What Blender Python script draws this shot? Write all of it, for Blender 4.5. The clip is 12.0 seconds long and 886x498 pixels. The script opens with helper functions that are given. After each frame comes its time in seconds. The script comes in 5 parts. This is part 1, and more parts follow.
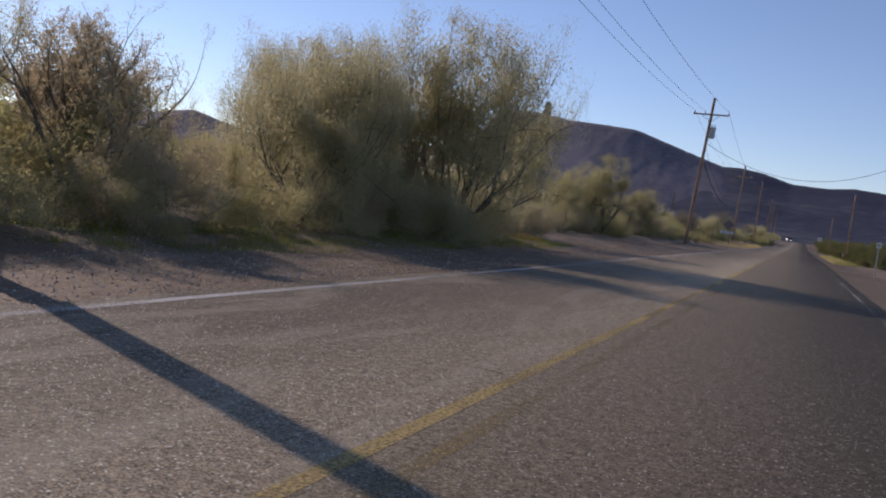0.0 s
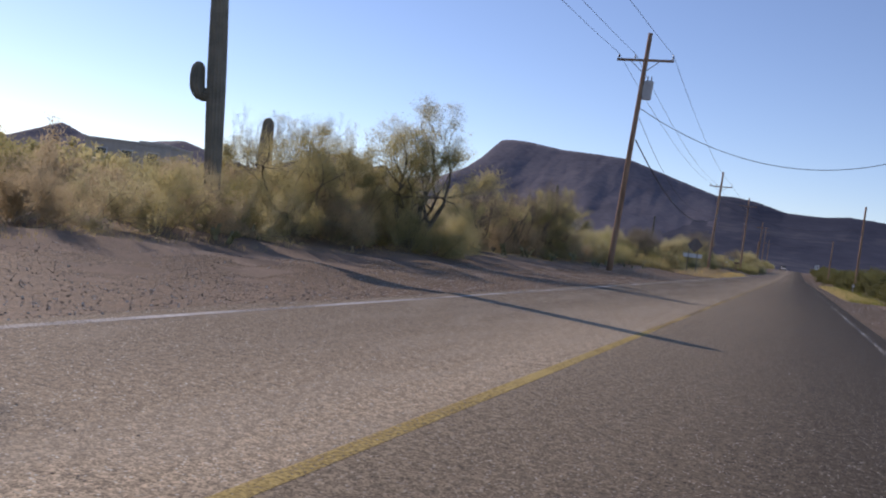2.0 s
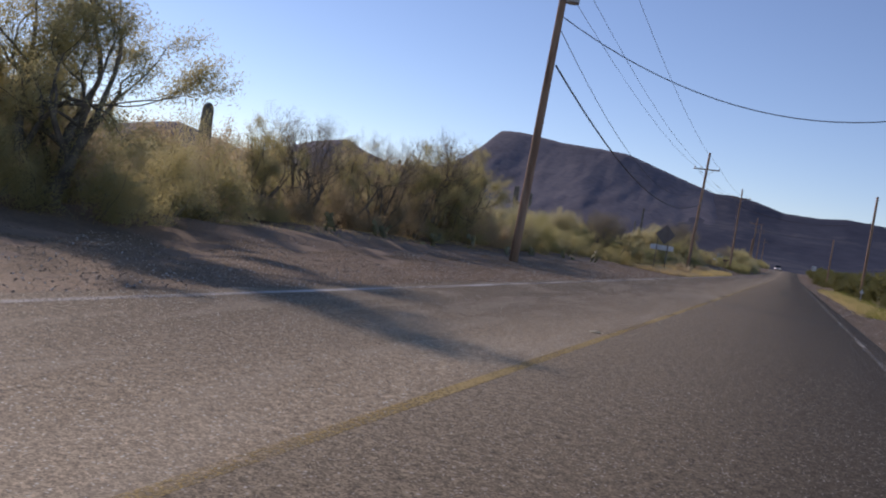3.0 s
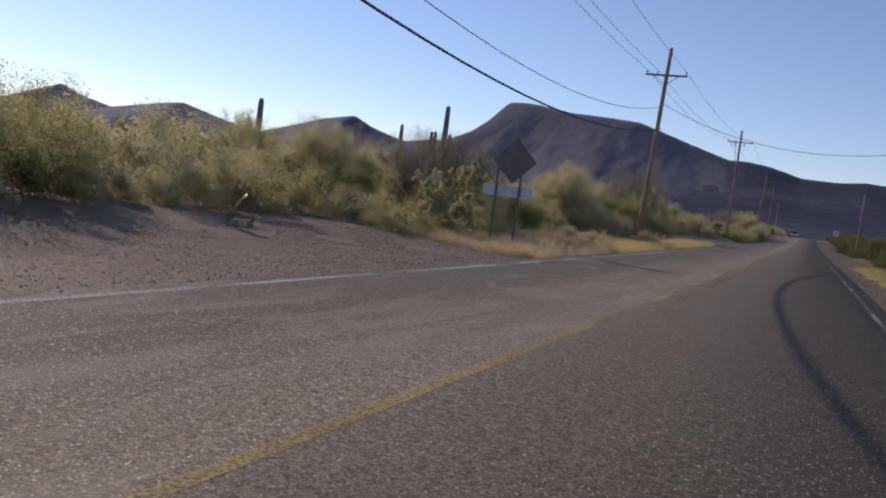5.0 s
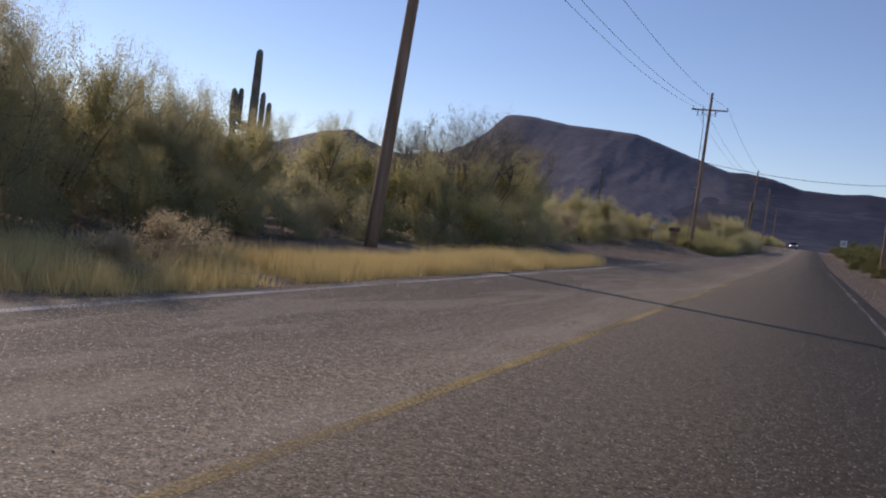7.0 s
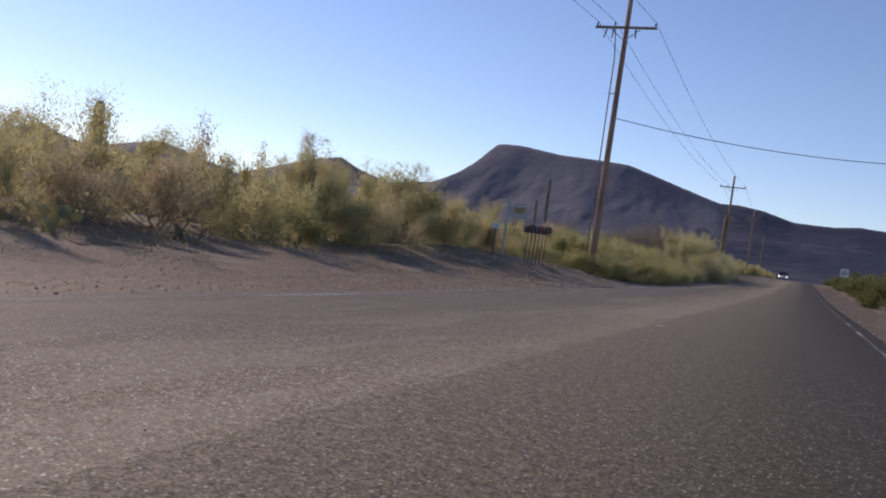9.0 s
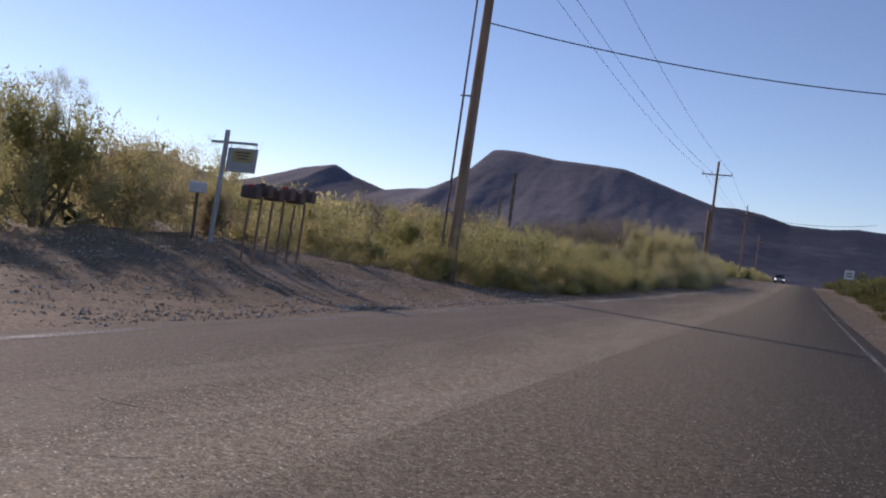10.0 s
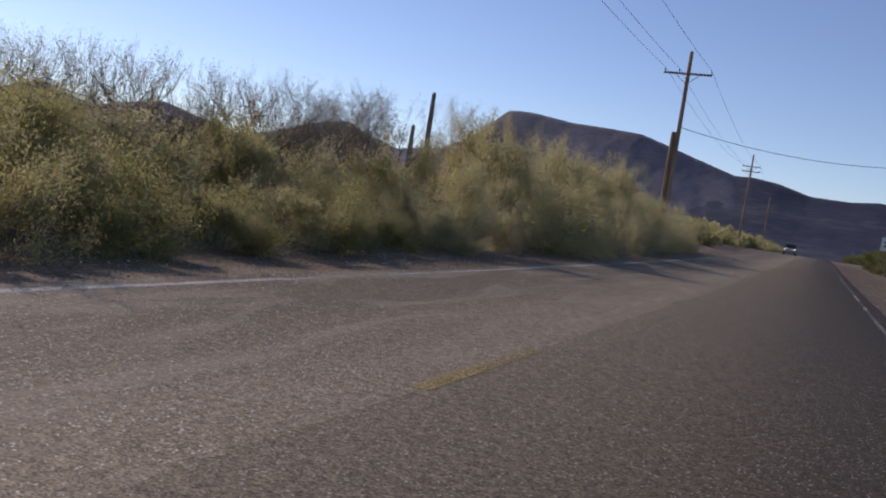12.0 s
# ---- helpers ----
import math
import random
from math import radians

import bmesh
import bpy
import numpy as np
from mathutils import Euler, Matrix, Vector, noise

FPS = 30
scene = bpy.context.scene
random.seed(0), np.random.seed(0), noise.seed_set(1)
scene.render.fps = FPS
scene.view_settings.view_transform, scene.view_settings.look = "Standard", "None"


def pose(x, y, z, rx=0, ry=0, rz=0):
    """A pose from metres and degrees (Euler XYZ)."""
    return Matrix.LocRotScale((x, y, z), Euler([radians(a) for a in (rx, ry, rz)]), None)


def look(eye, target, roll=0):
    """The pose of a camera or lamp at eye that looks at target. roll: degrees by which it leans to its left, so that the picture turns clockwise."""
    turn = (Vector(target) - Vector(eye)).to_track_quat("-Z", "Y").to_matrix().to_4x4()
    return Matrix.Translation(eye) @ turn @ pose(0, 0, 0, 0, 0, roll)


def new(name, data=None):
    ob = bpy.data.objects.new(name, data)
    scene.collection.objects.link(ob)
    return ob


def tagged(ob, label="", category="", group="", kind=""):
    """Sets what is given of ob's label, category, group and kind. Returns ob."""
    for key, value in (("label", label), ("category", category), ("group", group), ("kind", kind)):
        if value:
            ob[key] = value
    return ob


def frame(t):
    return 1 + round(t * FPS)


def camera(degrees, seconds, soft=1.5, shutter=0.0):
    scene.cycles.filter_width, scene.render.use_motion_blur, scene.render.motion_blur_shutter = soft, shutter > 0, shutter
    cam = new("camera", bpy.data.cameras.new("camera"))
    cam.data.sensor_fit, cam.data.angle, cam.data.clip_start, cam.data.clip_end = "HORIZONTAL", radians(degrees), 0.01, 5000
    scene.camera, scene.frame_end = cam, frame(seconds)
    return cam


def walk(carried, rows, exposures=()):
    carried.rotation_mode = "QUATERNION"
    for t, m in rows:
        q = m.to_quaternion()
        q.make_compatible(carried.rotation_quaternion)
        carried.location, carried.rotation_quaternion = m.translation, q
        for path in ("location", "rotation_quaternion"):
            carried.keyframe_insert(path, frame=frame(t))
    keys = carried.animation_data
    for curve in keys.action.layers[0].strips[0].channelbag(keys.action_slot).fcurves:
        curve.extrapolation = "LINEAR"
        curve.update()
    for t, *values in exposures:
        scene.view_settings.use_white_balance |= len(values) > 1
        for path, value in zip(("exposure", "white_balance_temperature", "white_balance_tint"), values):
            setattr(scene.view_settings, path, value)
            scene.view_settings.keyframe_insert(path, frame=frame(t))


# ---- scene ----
# ---- camera and walk ----
cam = camera(55.2, 12.0, soft=2.0)
# seconds, x, y, z, yaw, pitch, roll
PATH = [
    (0.0, 1.791, 0.551, 1.277, 22.555, -3.475, 7.592),
    (0.5, 1.881, 8.150, 1.124, 23.338, -1.573, 7.660),
    (1.0, 1.903, 15.920, 1.211, 23.092, -2.497, 7.451),
    (1.5, 1.901, 23.782, 1.180, 23.046, -0.949, 7.259),
    (2.0, 1.915, 31.585, 1.151, 22.542, -1.367, 7.307),
    (2.5, 1.945, 39.715, 1.185, 21.991, -2.012, 8.658),
    (3.0, 2.000, 48.176, 1.153, 22.253, -2.004, 9.077),
    (3.5, 2.046, 56.957, 1.174, 22.918, -2.262, 9.958),
    (5.5, 2.139, 93.105, 1.297, 23.327, -3.965, 6.799),
    (6.0, 2.121, 102.095, 1.171, 23.608, -2.780, 6.810),
    (6.5, 2.103, 111.062, 1.271, 23.339, -3.186, 6.696),
    (7.0, 2.119, 119.848, 1.225, 23.268, -2.860, 7.290),
    (7.5, 2.123, 128.374, 1.091, 23.258, -2.472, 6.561),
    (9.5, 2.096, 163.078, 0.934, 23.030, -0.493, 8.050),
    (10.0, 2.086, 171.892, 1.137, 23.021, -0.324, 7.184),
    (10.5, 2.112, 180.752, 1.322, 22.744, -3.213, 7.857),
    (11.0, 2.156, 189.629, 1.207, 22.539, -3.862, 7.877),
    (11.5, 2.165, 198.573, 1.263, 22.833, -4.130, 9.123),
    (12.0, 2.142, 207.507, 1.256, 23.641, -3.036, 8.929),
]


def aimed(x, y, z, yaw, pitch, roll):
    a, p = radians(yaw), radians(pitch)
    way = Vector((-math.sin(a) * math.cos(p), math.cos(a) * math.cos(p), math.sin(p)))
    eye = Vector((x, y, z))
    return look(eye, eye + 10 * way, roll)


walk(cam, [(r[0], aimed(*r[1:])) for r in PATH], 
     exposures=[(t, e, 7550, 27) for t, e in ((0.0, 0.25), (0.5, 0.35), (1.0, 0.37), (1.5, 0.46), (2.0, 0.46), (2.5, 0.4), (3.0, 0.3), (3.5, 0.26), (5.5, 0.24), (6.5, 0.28), (7.0, 0.22), (7.5, 0.1),
                                              (9.5, 0.46), (10.0, 0.32), (10.5, 0.18), (12.0, 0.2))])

# ---- sky and sun ----
SUN_AZ, SUN_EL = -65.2, 26.4          # degrees from the road's direction, over the horizon
world = bpy.data.worlds.new("sky")
scene.world = world
world.use_nodes = True
wn, wl = world.node_tree.nodes, world.node_tree.links
sky = wn.new("ShaderNodeTexSky")
sky.sky_type = "NISHITA"
sky.sun_disc = False
sky.sun_elevation = radians(SUN_EL)
sky.sun_rotation = radians(SUN_AZ)
sky.altitude = 800
sky.air_density = 0.95
sky.dust_density = 0.1
sky.ozone_density = 5.4
wl.new(sky.outputs[0], wn["Background"].inputs[0])
wn["Background"].inputs[1].default_value = 0.114
lamp = bpy.data.lights.new("sun", "SUN")
lamp.energy, lamp.angle, lamp.color = 2.1, radians(0.53), (1.0, 0.975, 0.93)
sun = new("sun", lamp)
sa, se = radians(SUN_AZ), radians(SUN_EL)
TO_SUN = Vector((math.sin(sa) * math.cos(se), math.cos(sa) * math.cos(se), math.sin(se)))
sun.matrix_world = look((0, 0, 60), Vector((0, 0, 60)) - TO_SUN)


# ---- materials ----
def ramp_mat(name, colors, scale=8.0, fine=60.0, rough=0.85, bump=0.2, bump_dist=0.01, spec=0.3, metal=0.0,
             per_object=0.0, per_island=0.0, stretch=(1, 1, 1), contrast=0.35):
    """Two scales of noise between the given colours, with fine relief."""
    m = bpy.data.materials.new(name)
    m.use_nodes = True
    n, l = m.node_tree.nodes, m.node_tree.links
    b = n["Principled BSDF"]
    tc = n.new("ShaderNodeTexCoord")
    mp = n.new("ShaderNodeMapping")
    mp.inputs["Scale"].default_value = stretch
    l.new(tc.outputs["Object"], mp.inputs[0])
    big, small = n.new("ShaderNodeTexNoise"), n.new("ShaderNodeTexNoise")
    big.inputs["Scale"].default_value, small.inputs["Scale"].default_value = scale, fine
    big.inputs["Detail"].default_value, small.inputs["Detail"].default_value = 4, 3
    l.new(mp.outputs[0], big.inputs[0])
    l.new(mp.outputs[0], small.inputs[0])
    mix = n.new("ShaderNodeMath")
    mix.operation = "MULTIPLY_ADD"
    l.new(small.outputs[0], mix.inputs[0])
    mix.inputs[1].default_value = contrast
    sub = n.new("ShaderNodeMath")
    sub.operation = "MULTIPLY_ADD"
    sub.inputs[1].default_value, sub.inputs[2].default_value = 1.0, -0.5 * contrast
    l.new(big.outputs[0], sub.inputs[0])
    l.new(sub.outputs[0], mix.inputs[2])
    last = mix.outputs[0]
    if per_object or per_island:
        if per_island:
            info, sock, amount = n.new("ShaderNodeNewGeometry"), "Random Per Island", per_island
        else:
            info, sock, amount = n.new("ShaderNodeObjectInfo"), "Random", per_object
        ad = n.new("ShaderNodeMath")
        ad.operation = "MULTIPLY_ADD"
        ad.inputs[1].default_value = amount
        l.new(info.outputs[sock], ad.inputs[0])
        sh = n.new("ShaderNodeMath")
        sh.operation = "SUBTRACT"
        sh.inputs[1].default_value = amount / 2
        l.new(last, sh.inputs[0])
        l.new(sh.outputs[0], ad.inputs[2])
        last = ad.outputs[0]
    cr = n.new("ShaderNodeValToRGB")
    e = cr.color_ramp.elements
    while len(e) < len(colors):
        e.new(0.5)
    for i, c in enumerate(colors):
        e[i].position = 0.3 + 0.4 * i / max(1, len(colors) - 1)
        e[i].color = (*c, 1)
    l.new(last, cr.inputs[0])
    l.new(cr.outputs[0], b.inputs["Base Color"])
    b.inputs["Roughness"].default_value = rough
    b.inputs["Metallic"].default_value = metal
    b.inputs["Specular IOR Level"].default_value = spec
    if bump:
        bp = n.new("ShaderNodeBump")
        bp.inputs["Strength"].default_value, bp.inputs["Distance"].default_value = bump, bump_dist
        l.new(small.outputs[0], bp.inputs["Height"])
        l.new(bp.outputs[0], b.inputs["Normal"])
    return m


def leaf_mat(name, colors, through_color, share=0.4, rough=0.6):
    """Leaves that let some of the sun's light through; each leaf and each plant a little different."""
    m = ramp_mat(name, colors, scale=1.1, fine=9.0, rough=rough, bump=0, per_island=0.22, spec=0.2)
    n, l = m.node_tree.nodes, m.node_tree.links
    b, out = n["Principled BSDF"], n["Material Output"]
    tr = n.new("ShaderNodeBsdfTranslucent")
    tr.inputs[0].default_value = (*through_color, 1)
    mx = n.new("ShaderNodeMixShader")
    mx.inputs[0].default_value = share
    l.new(b.outputs[0], mx.inputs[1])
    l.new(tr.outputs[0], mx.inputs[2])
    l.new(mx.outputs[0], out.inputs[0])
    return m


def worn(m, keep=0.5, scale=6.0, soft=0.12):
    """Lets what lies below show where the paint has worn off, in patches and in fine crumbs."""
    n, l = m.node_tree.nodes, m.node_tree.links
    b, out = n["Principled BSDF"], n["Material Output"]
    tc = n.new("ShaderNodeTexCoord")
    total = n.new("ShaderNodeMath")
    total.operation = "ADD"
    for k, (sc, w) in enumerate(((scale * 0.08, 0.5), (scale * 10.0, 0.5))):
        no = n.new("ShaderNodeTexNoise")
        no.inputs["Scale"].default_value, no.inputs["Detail"].default_value = sc, 5
        l.new(tc.outputs["Object"], no.inputs[0])
        mu = n.new("ShaderNodeMath")
        mu.operation = "MULTIPLY"
        mu.inputs[1].default_value = w
        l.new(no.outputs[0], mu.inputs[0])
        l.new(mu.outputs[0], total.inputs[k])
    mr = n.new("ShaderNodeMapRange")
    mr.inputs[1].default_value, mr.inputs[2].default_value = 1 - keep - soft, 1 - keep + soft
    l.new(total.outputs[0], mr.inputs[0])
    tp = n.new("ShaderNodeBsdfTransparent")
    mx = n.new("ShaderNodeMixShader")
    l.new(mr.outputs[0], mx.inputs[0])
    l.new(tp.outputs[0], mx.inputs[1])
    l.new(b.outputs[0], mx.inputs[2])
    l.new(mx.outputs[0], out.inputs[0])
    return m


def chip_mat(name, dark, light, chip, share, dust=None, across=None, scale=75.0, relief=0.006, pale_run=None, spill=None):
    """Stone chips bound in tar: each chip its own grey, some of them pale, with long worn streaks along the road."""
    m = bpy.data.materials.new(name)
    m.use_nodes = True
    n, l = m.node_tree.nodes, m.node_tree.links
    b = n["Principled BSDF"]
    tc = n.new("ShaderNodeTexCoord")
    streak = n.new("ShaderNodeMapping")
    streak.inputs["Scale"].default_value = (0.9, 0.12, 1)
    l.new(tc.outputs["Object"], streak.inputs[0])
    big = n.new("ShaderNodeTexNoise")
    big.inputs["Scale"].default_value, big.inputs["Detail"].default_value = 1.0, 6
    l.new(streak.outputs[0], big.inputs[0])
    base = n.new("ShaderNodeMixRGB")
    base.inputs[1].default_value, base.inputs[2].default_value = (*dark, 1), (*light, 1)
    l.new(big.outputs[0], base.inputs[0])
    vo = n.new("ShaderNodeTexVoronoi")
    vo.inputs["Scale"].default_value = scale * 1.2
    l.new(tc.outputs["Object"], vo.inputs[0])
    sep = n.new("ShaderNodeSeparateColor")
    l.new(vo.outputs["Color"], sep.inputs[0])
    grey = n.new("ShaderNodeMapRange")
    grey.inputs[3].default_value, grey.inputs[4].default_value = 0.42, 1.52
    l.new(sep.outputs[0], grey.inputs[0])
    vary = n.new("ShaderNodeMixRGB")
    vary.blend_type = "MULTIPLY"
    vary.inputs[0].default_value = 1.0
    l.new(base.outputs[0], vary.inputs[1])
    l.new(grey.outputs[0], vary.inputs[2])
    mid = n.new("ShaderNodeTexNoise")
    mid.inputs["Scale"].default_value, mid.inputs["Detail"].default_value = scale * 0.2, 3
    l.new(tc.outputs["Object"], mid.inputs[0])
    pits = n.new("ShaderNodeMapRange")
    pits.inputs[1].default_value, pits.inputs[2].default_value = 0.3, 0.7
    pits.inputs[3].default_value, pits.inputs[4].default_value = 0.72, 1.28
    l.new(mid.outputs[0], pits.inputs[0])
    pit = n.new("ShaderNodeMixRGB")
    pit.blend_type = "MULTIPLY"
    pit.inputs[0].default_value = 1.0
    l.new(vary.outputs[0], pit.inputs[1])
    l.new(pits.outputs[0], pit.inputs[2])
    vary = pit
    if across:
        # lens falloff painted across the lane, outer sides darker, with an uneven border
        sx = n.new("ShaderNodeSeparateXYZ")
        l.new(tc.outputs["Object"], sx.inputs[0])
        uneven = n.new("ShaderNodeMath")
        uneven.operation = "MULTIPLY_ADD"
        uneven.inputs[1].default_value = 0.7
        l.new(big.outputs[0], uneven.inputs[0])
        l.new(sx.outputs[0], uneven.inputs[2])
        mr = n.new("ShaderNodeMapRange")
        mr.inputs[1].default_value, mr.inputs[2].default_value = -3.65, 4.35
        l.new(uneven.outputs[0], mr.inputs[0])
        lane_falloff = n.new("ShaderNodeValToRGB")
        we = lane_falloff.color_ramp.elements
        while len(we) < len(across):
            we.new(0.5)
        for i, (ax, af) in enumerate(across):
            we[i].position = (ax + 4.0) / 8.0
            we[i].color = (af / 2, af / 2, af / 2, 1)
        l.new(mr.outputs[0], lane_falloff.inputs[0])
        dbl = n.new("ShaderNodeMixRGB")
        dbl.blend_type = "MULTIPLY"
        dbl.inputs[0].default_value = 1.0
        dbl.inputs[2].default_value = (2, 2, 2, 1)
        l.new(lane_falloff.outputs[0], dbl.inputs[1])
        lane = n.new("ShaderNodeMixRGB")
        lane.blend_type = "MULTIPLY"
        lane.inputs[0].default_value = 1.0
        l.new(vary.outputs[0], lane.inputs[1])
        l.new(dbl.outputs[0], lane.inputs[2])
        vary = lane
        if pale_run:
            # a stretch where the lane's colour is multiplied paler, easing off at both ends
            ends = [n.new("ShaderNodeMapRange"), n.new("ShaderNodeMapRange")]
            for nd, y_a, y_b, f_a, f_b in ((ends[0], pale_run[0] - 8, pale_run[0], 1.0, pale_run[2]), (ends[1], pale_run[1], pale_run[1] + 22, 1.0, 1.0 / pale_run[2])):
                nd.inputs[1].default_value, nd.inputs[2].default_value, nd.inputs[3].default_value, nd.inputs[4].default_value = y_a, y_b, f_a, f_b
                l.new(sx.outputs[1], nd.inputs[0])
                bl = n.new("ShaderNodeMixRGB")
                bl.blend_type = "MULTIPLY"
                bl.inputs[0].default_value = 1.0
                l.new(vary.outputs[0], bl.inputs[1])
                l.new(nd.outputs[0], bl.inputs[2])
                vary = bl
    pale = n.new("ShaderNodeMapRange")
    pale.inputs[1].default_value, pale.inputs[2].default_value = 1 - share * 0.35, 1.0
    l.new(sep.outputs[1], pale.inputs[0])
    chips = n.new("ShaderNodeMixRGB")
    chips.inputs[2].default_value = (*chip, 1)
    l.new(pale.outputs[0], chips.inputs[0])
    l.new(vary.outputs[0], chips.inputs[1])
    last = chips.outputs[0]
    if dust:
        wav = n.new("ShaderNodeMapping")
        wav.inputs["Scale"].default_value = (1.5, 0.3, 1)
        l.new(tc.outputs["Object"], wav.inputs[0])
        dn = n.new("ShaderNodeTexNoise")
        dn.inputs["Scale"].default_value, dn.inputs["Detail"].default_value, dn.inputs["Distortion"].default_value = 0.9, 7, 1.2
        l.new(wav.outputs[0], dn.inputs[0])
        dr = n.new("ShaderNodeValToRGB")
        e = dr.color_ramp.elements
        e[0].position, e[0].color = 0.5, (0, 0, 0, 1)
        e[1].position, e[1].color = 0.62, (0.26, 0.26, 0.26, 1)
        k = e.new(0.74)
        k.color = (0.06, 0.06, 0.06, 1)
        l.new(dn.outputs[0], dr.inputs[0])
        dm = n.new("ShaderNodeMixRGB")
        dm.inputs[2].default_value = (*dust, 1)
        l.new(dr.outputs[0], dm.inputs[0])
        l.new(last, dm.inputs[1])
        last = dm.outputs[0]
    if spill:
        # gravel dust carried onto the lane from a pull-in: y from, y to, clear side x, covered side x, colour
        ax = n.new("ShaderNodeSeparateXYZ")
        l.new(tc.outputs["Object"], ax.inputs[0])
        rough_edge = n.new("ShaderNodeMath")
        rough_edge.operation = "MULTIPLY_ADD"
        rough_edge.inputs[1].default_value = 1.6
        l.new(big.outputs[0], rough_edge.inputs[0])
        l.new(ax.outputs[0], rough_edge.inputs[2])
        covers = []
        for sock, a0, a1 in ((ax.outputs[1], spill[0], spill[0] + 9), (ax.outputs[1], spill[1], spill[1] - 9), (rough_edge.outputs[0], spill[2] + 0.8, spill[3] + 0.8)):
            mr2 = n.new("ShaderNodeMapRange")
            mr2.inputs[1].default_value, mr2.inputs[2].default_value = a0, a1
            l.new(sock, mr2.inputs[0])
            covers.append(mr2.outputs[0])
        both = covers[0]
        for c2 in covers[1:]:
            mu2 = n.new("ShaderNodeMath")
            mu2.operation = "MULTIPLY"
            l.new(both, mu2.inputs[0])
            l.new(c2, mu2.inputs[1])
            both = mu2.outputs[0]
        part_of = n.new("ShaderNodeMath")
        part_of.operation = "MULTIPLY"
        part_of.inputs[1].default_value = 0.75
        l.new(both, part_of.inputs[0])
        grit = n.new("ShaderNodeMixRGB")
        grit.blend_type = "MULTIPLY"
        grit.inputs[0].default_value = 0.6
        grit.inputs[1].default_value = (*spill[4], 1)
        l.new(grey.outputs[0], grit.inputs[2])
        sp = n.new("ShaderNodeMixRGB")
        l.new(part_of.outputs[0], sp.inputs[0])
        l.new(last, sp.inputs[1])
        l.new(grit.outputs[0], sp.inputs[2])
        last = sp.outputs[0]
    l.new(last, b.inputs["Base Color"])
    b.inputs["Roughness"].default_value = 0.8
    b.inputs["Specular IOR Level"].default_value = 0.17
    bp = n.new("ShaderNodeBump")
    bp.inputs["Strength"].default_value, bp.inputs["Distance"].default_value = 0.9, relief * 1.6
    l.new(sep.outputs[2], bp.inputs["Height"])
    l.new(bp.outputs[0], b.inputs["Normal"])
    return m


M_SOIL = ramp_mat("desert_soil", [(0.140, 0.099, 0.068), (0.205, 0.146, 0.101), (0.275, 0.201, 0.143)], scale=0.5, fine=14, bump=0.7, bump_dist=0.03, rough=0.95, contrast=0.5)
M_GRAVEL = chip_mat("shoulder_gravel", (0.152, 0.103, 0.062), (0.225, 0.156, 0.095), (0.491, 0.402, 0.308), 0.22, dust=(0.304, 0.230, 0.165), scale=38.0, relief=0.02)
# the across stops paint lens falloff onto the outer sides of both lanes
M_ASPHALT = chip_mat("chip_seal_asphalt", (0.226, 0.174, 0.112), (0.305, 0.239, 0.158), (0.850, 0.839, 0.704), 0.13, dust=(0.468, 0.397, 0.292), across=[(-3.8, 0.6), (-2.2, 0.68), (-1.0, 0.98), (-0.3, 1.16), (-0.05, 1.08)], pale_run=(26, 42, 1.55), spill=(154, 206, -0.9, -2.6, (0.2, 0.155, 0.117)))
M_ASPHALT_DARK = chip_mat("newer_asphalt", (0.105, 0.082, 0.052), (0.140, 0.110, 0.073), (0.585, 0.529, 0.440), 0.12, across=[(0.0, 2.0), (0.35, 1.8), (1.2, 1.5), (2.3, 0.78), (3.6, 0.37)], pale_run=(26, 55, 1.2))
M_YELLOW = worn(ramp_mat("worn_yellow_paint", [(0.38, 0.262, 0.09), (0.48, 0.342, 0.12)], scale=3, fine=40, rough=0.7, bump=0.3), keep=0.53, scale=4.0, soft=0.09)
M_YELLOW_FRESH = worn(ramp_mat("bright_yellow_paint", [(0.462, 0.327, 0.090), (0.572, 0.414, 0.127)], scale=3, fine=40, rough=0.7, bump=0.3), keep=0.56, scale=4.0, soft=0.1)
M_YELLOW_OLD = worn(ramp_mat("old_yellow_paint", [(0.264, 0.185, 0.064), (0.352, 0.251, 0.090)], scale=3, fine=40, rough=0.7, bump=0.3), keep=0.44, scale=4.0, soft=0.06)
M_YELLOW_GONE = worn(ramp_mat("last_yellow_paint", [(0.22, 0.16, 0.065), (0.28, 0.21, 0.085)], scale=3, fine=40, rough=0.7, bump=0.3), keep=0.38, scale=4.0, soft=0.06)
M_WHITE = worn(ramp_mat("worn_white_paint", [(0.45, 0.425, 0.375), (0.64, 0.61, 0.55)], scale=3, fine=40, rough=0.7, bump=0.3), keep=0.525, scale=4.0, soft=0.12)
M_WHITE_OLD = worn(ramp_mat("faded_white_paint", [(0.330, 0.311, 0.265), (0.462, 0.436, 0.382)], scale=3, fine=40, rough=0.7, bump=0.3), keep=0.46, scale=4.0, soft=0.12)
M_TAR = worn(ramp_mat("rubber_on_asphalt", [(0.022, 0.021, 0.02), (0.035, 0.033, 0.032)], scale=2, fine=40, rough=0.7, bump=0.3), keep=0.55, scale=3.0, soft=0.3)
M_POLE = ramp_mat("weathered_pole_wood", [(0.2, 0.118, 0.078), (0.31, 0.192, 0.128), (0.4, 0.27, 0.19)], scale=1.5, fine=26, rough=0.9, bump=0.5, stretch=(3, 3, 0.25))
M_METAL = ramp_mat("galvanised_steel", [(0.35, 0.35, 0.36), (0.5, 0.5, 0.5)], scale=5, fine=40, rough=0.5, metal=0.8, bump=0.1)
M_ALU = ramp_mat("bare_aluminium_sign_back", [(0.55, 0.56, 0.58), (0.68, 0.69, 0.7)], scale=2.5, fine=30, rough=0.42, metal=0.35, bump=0.05)
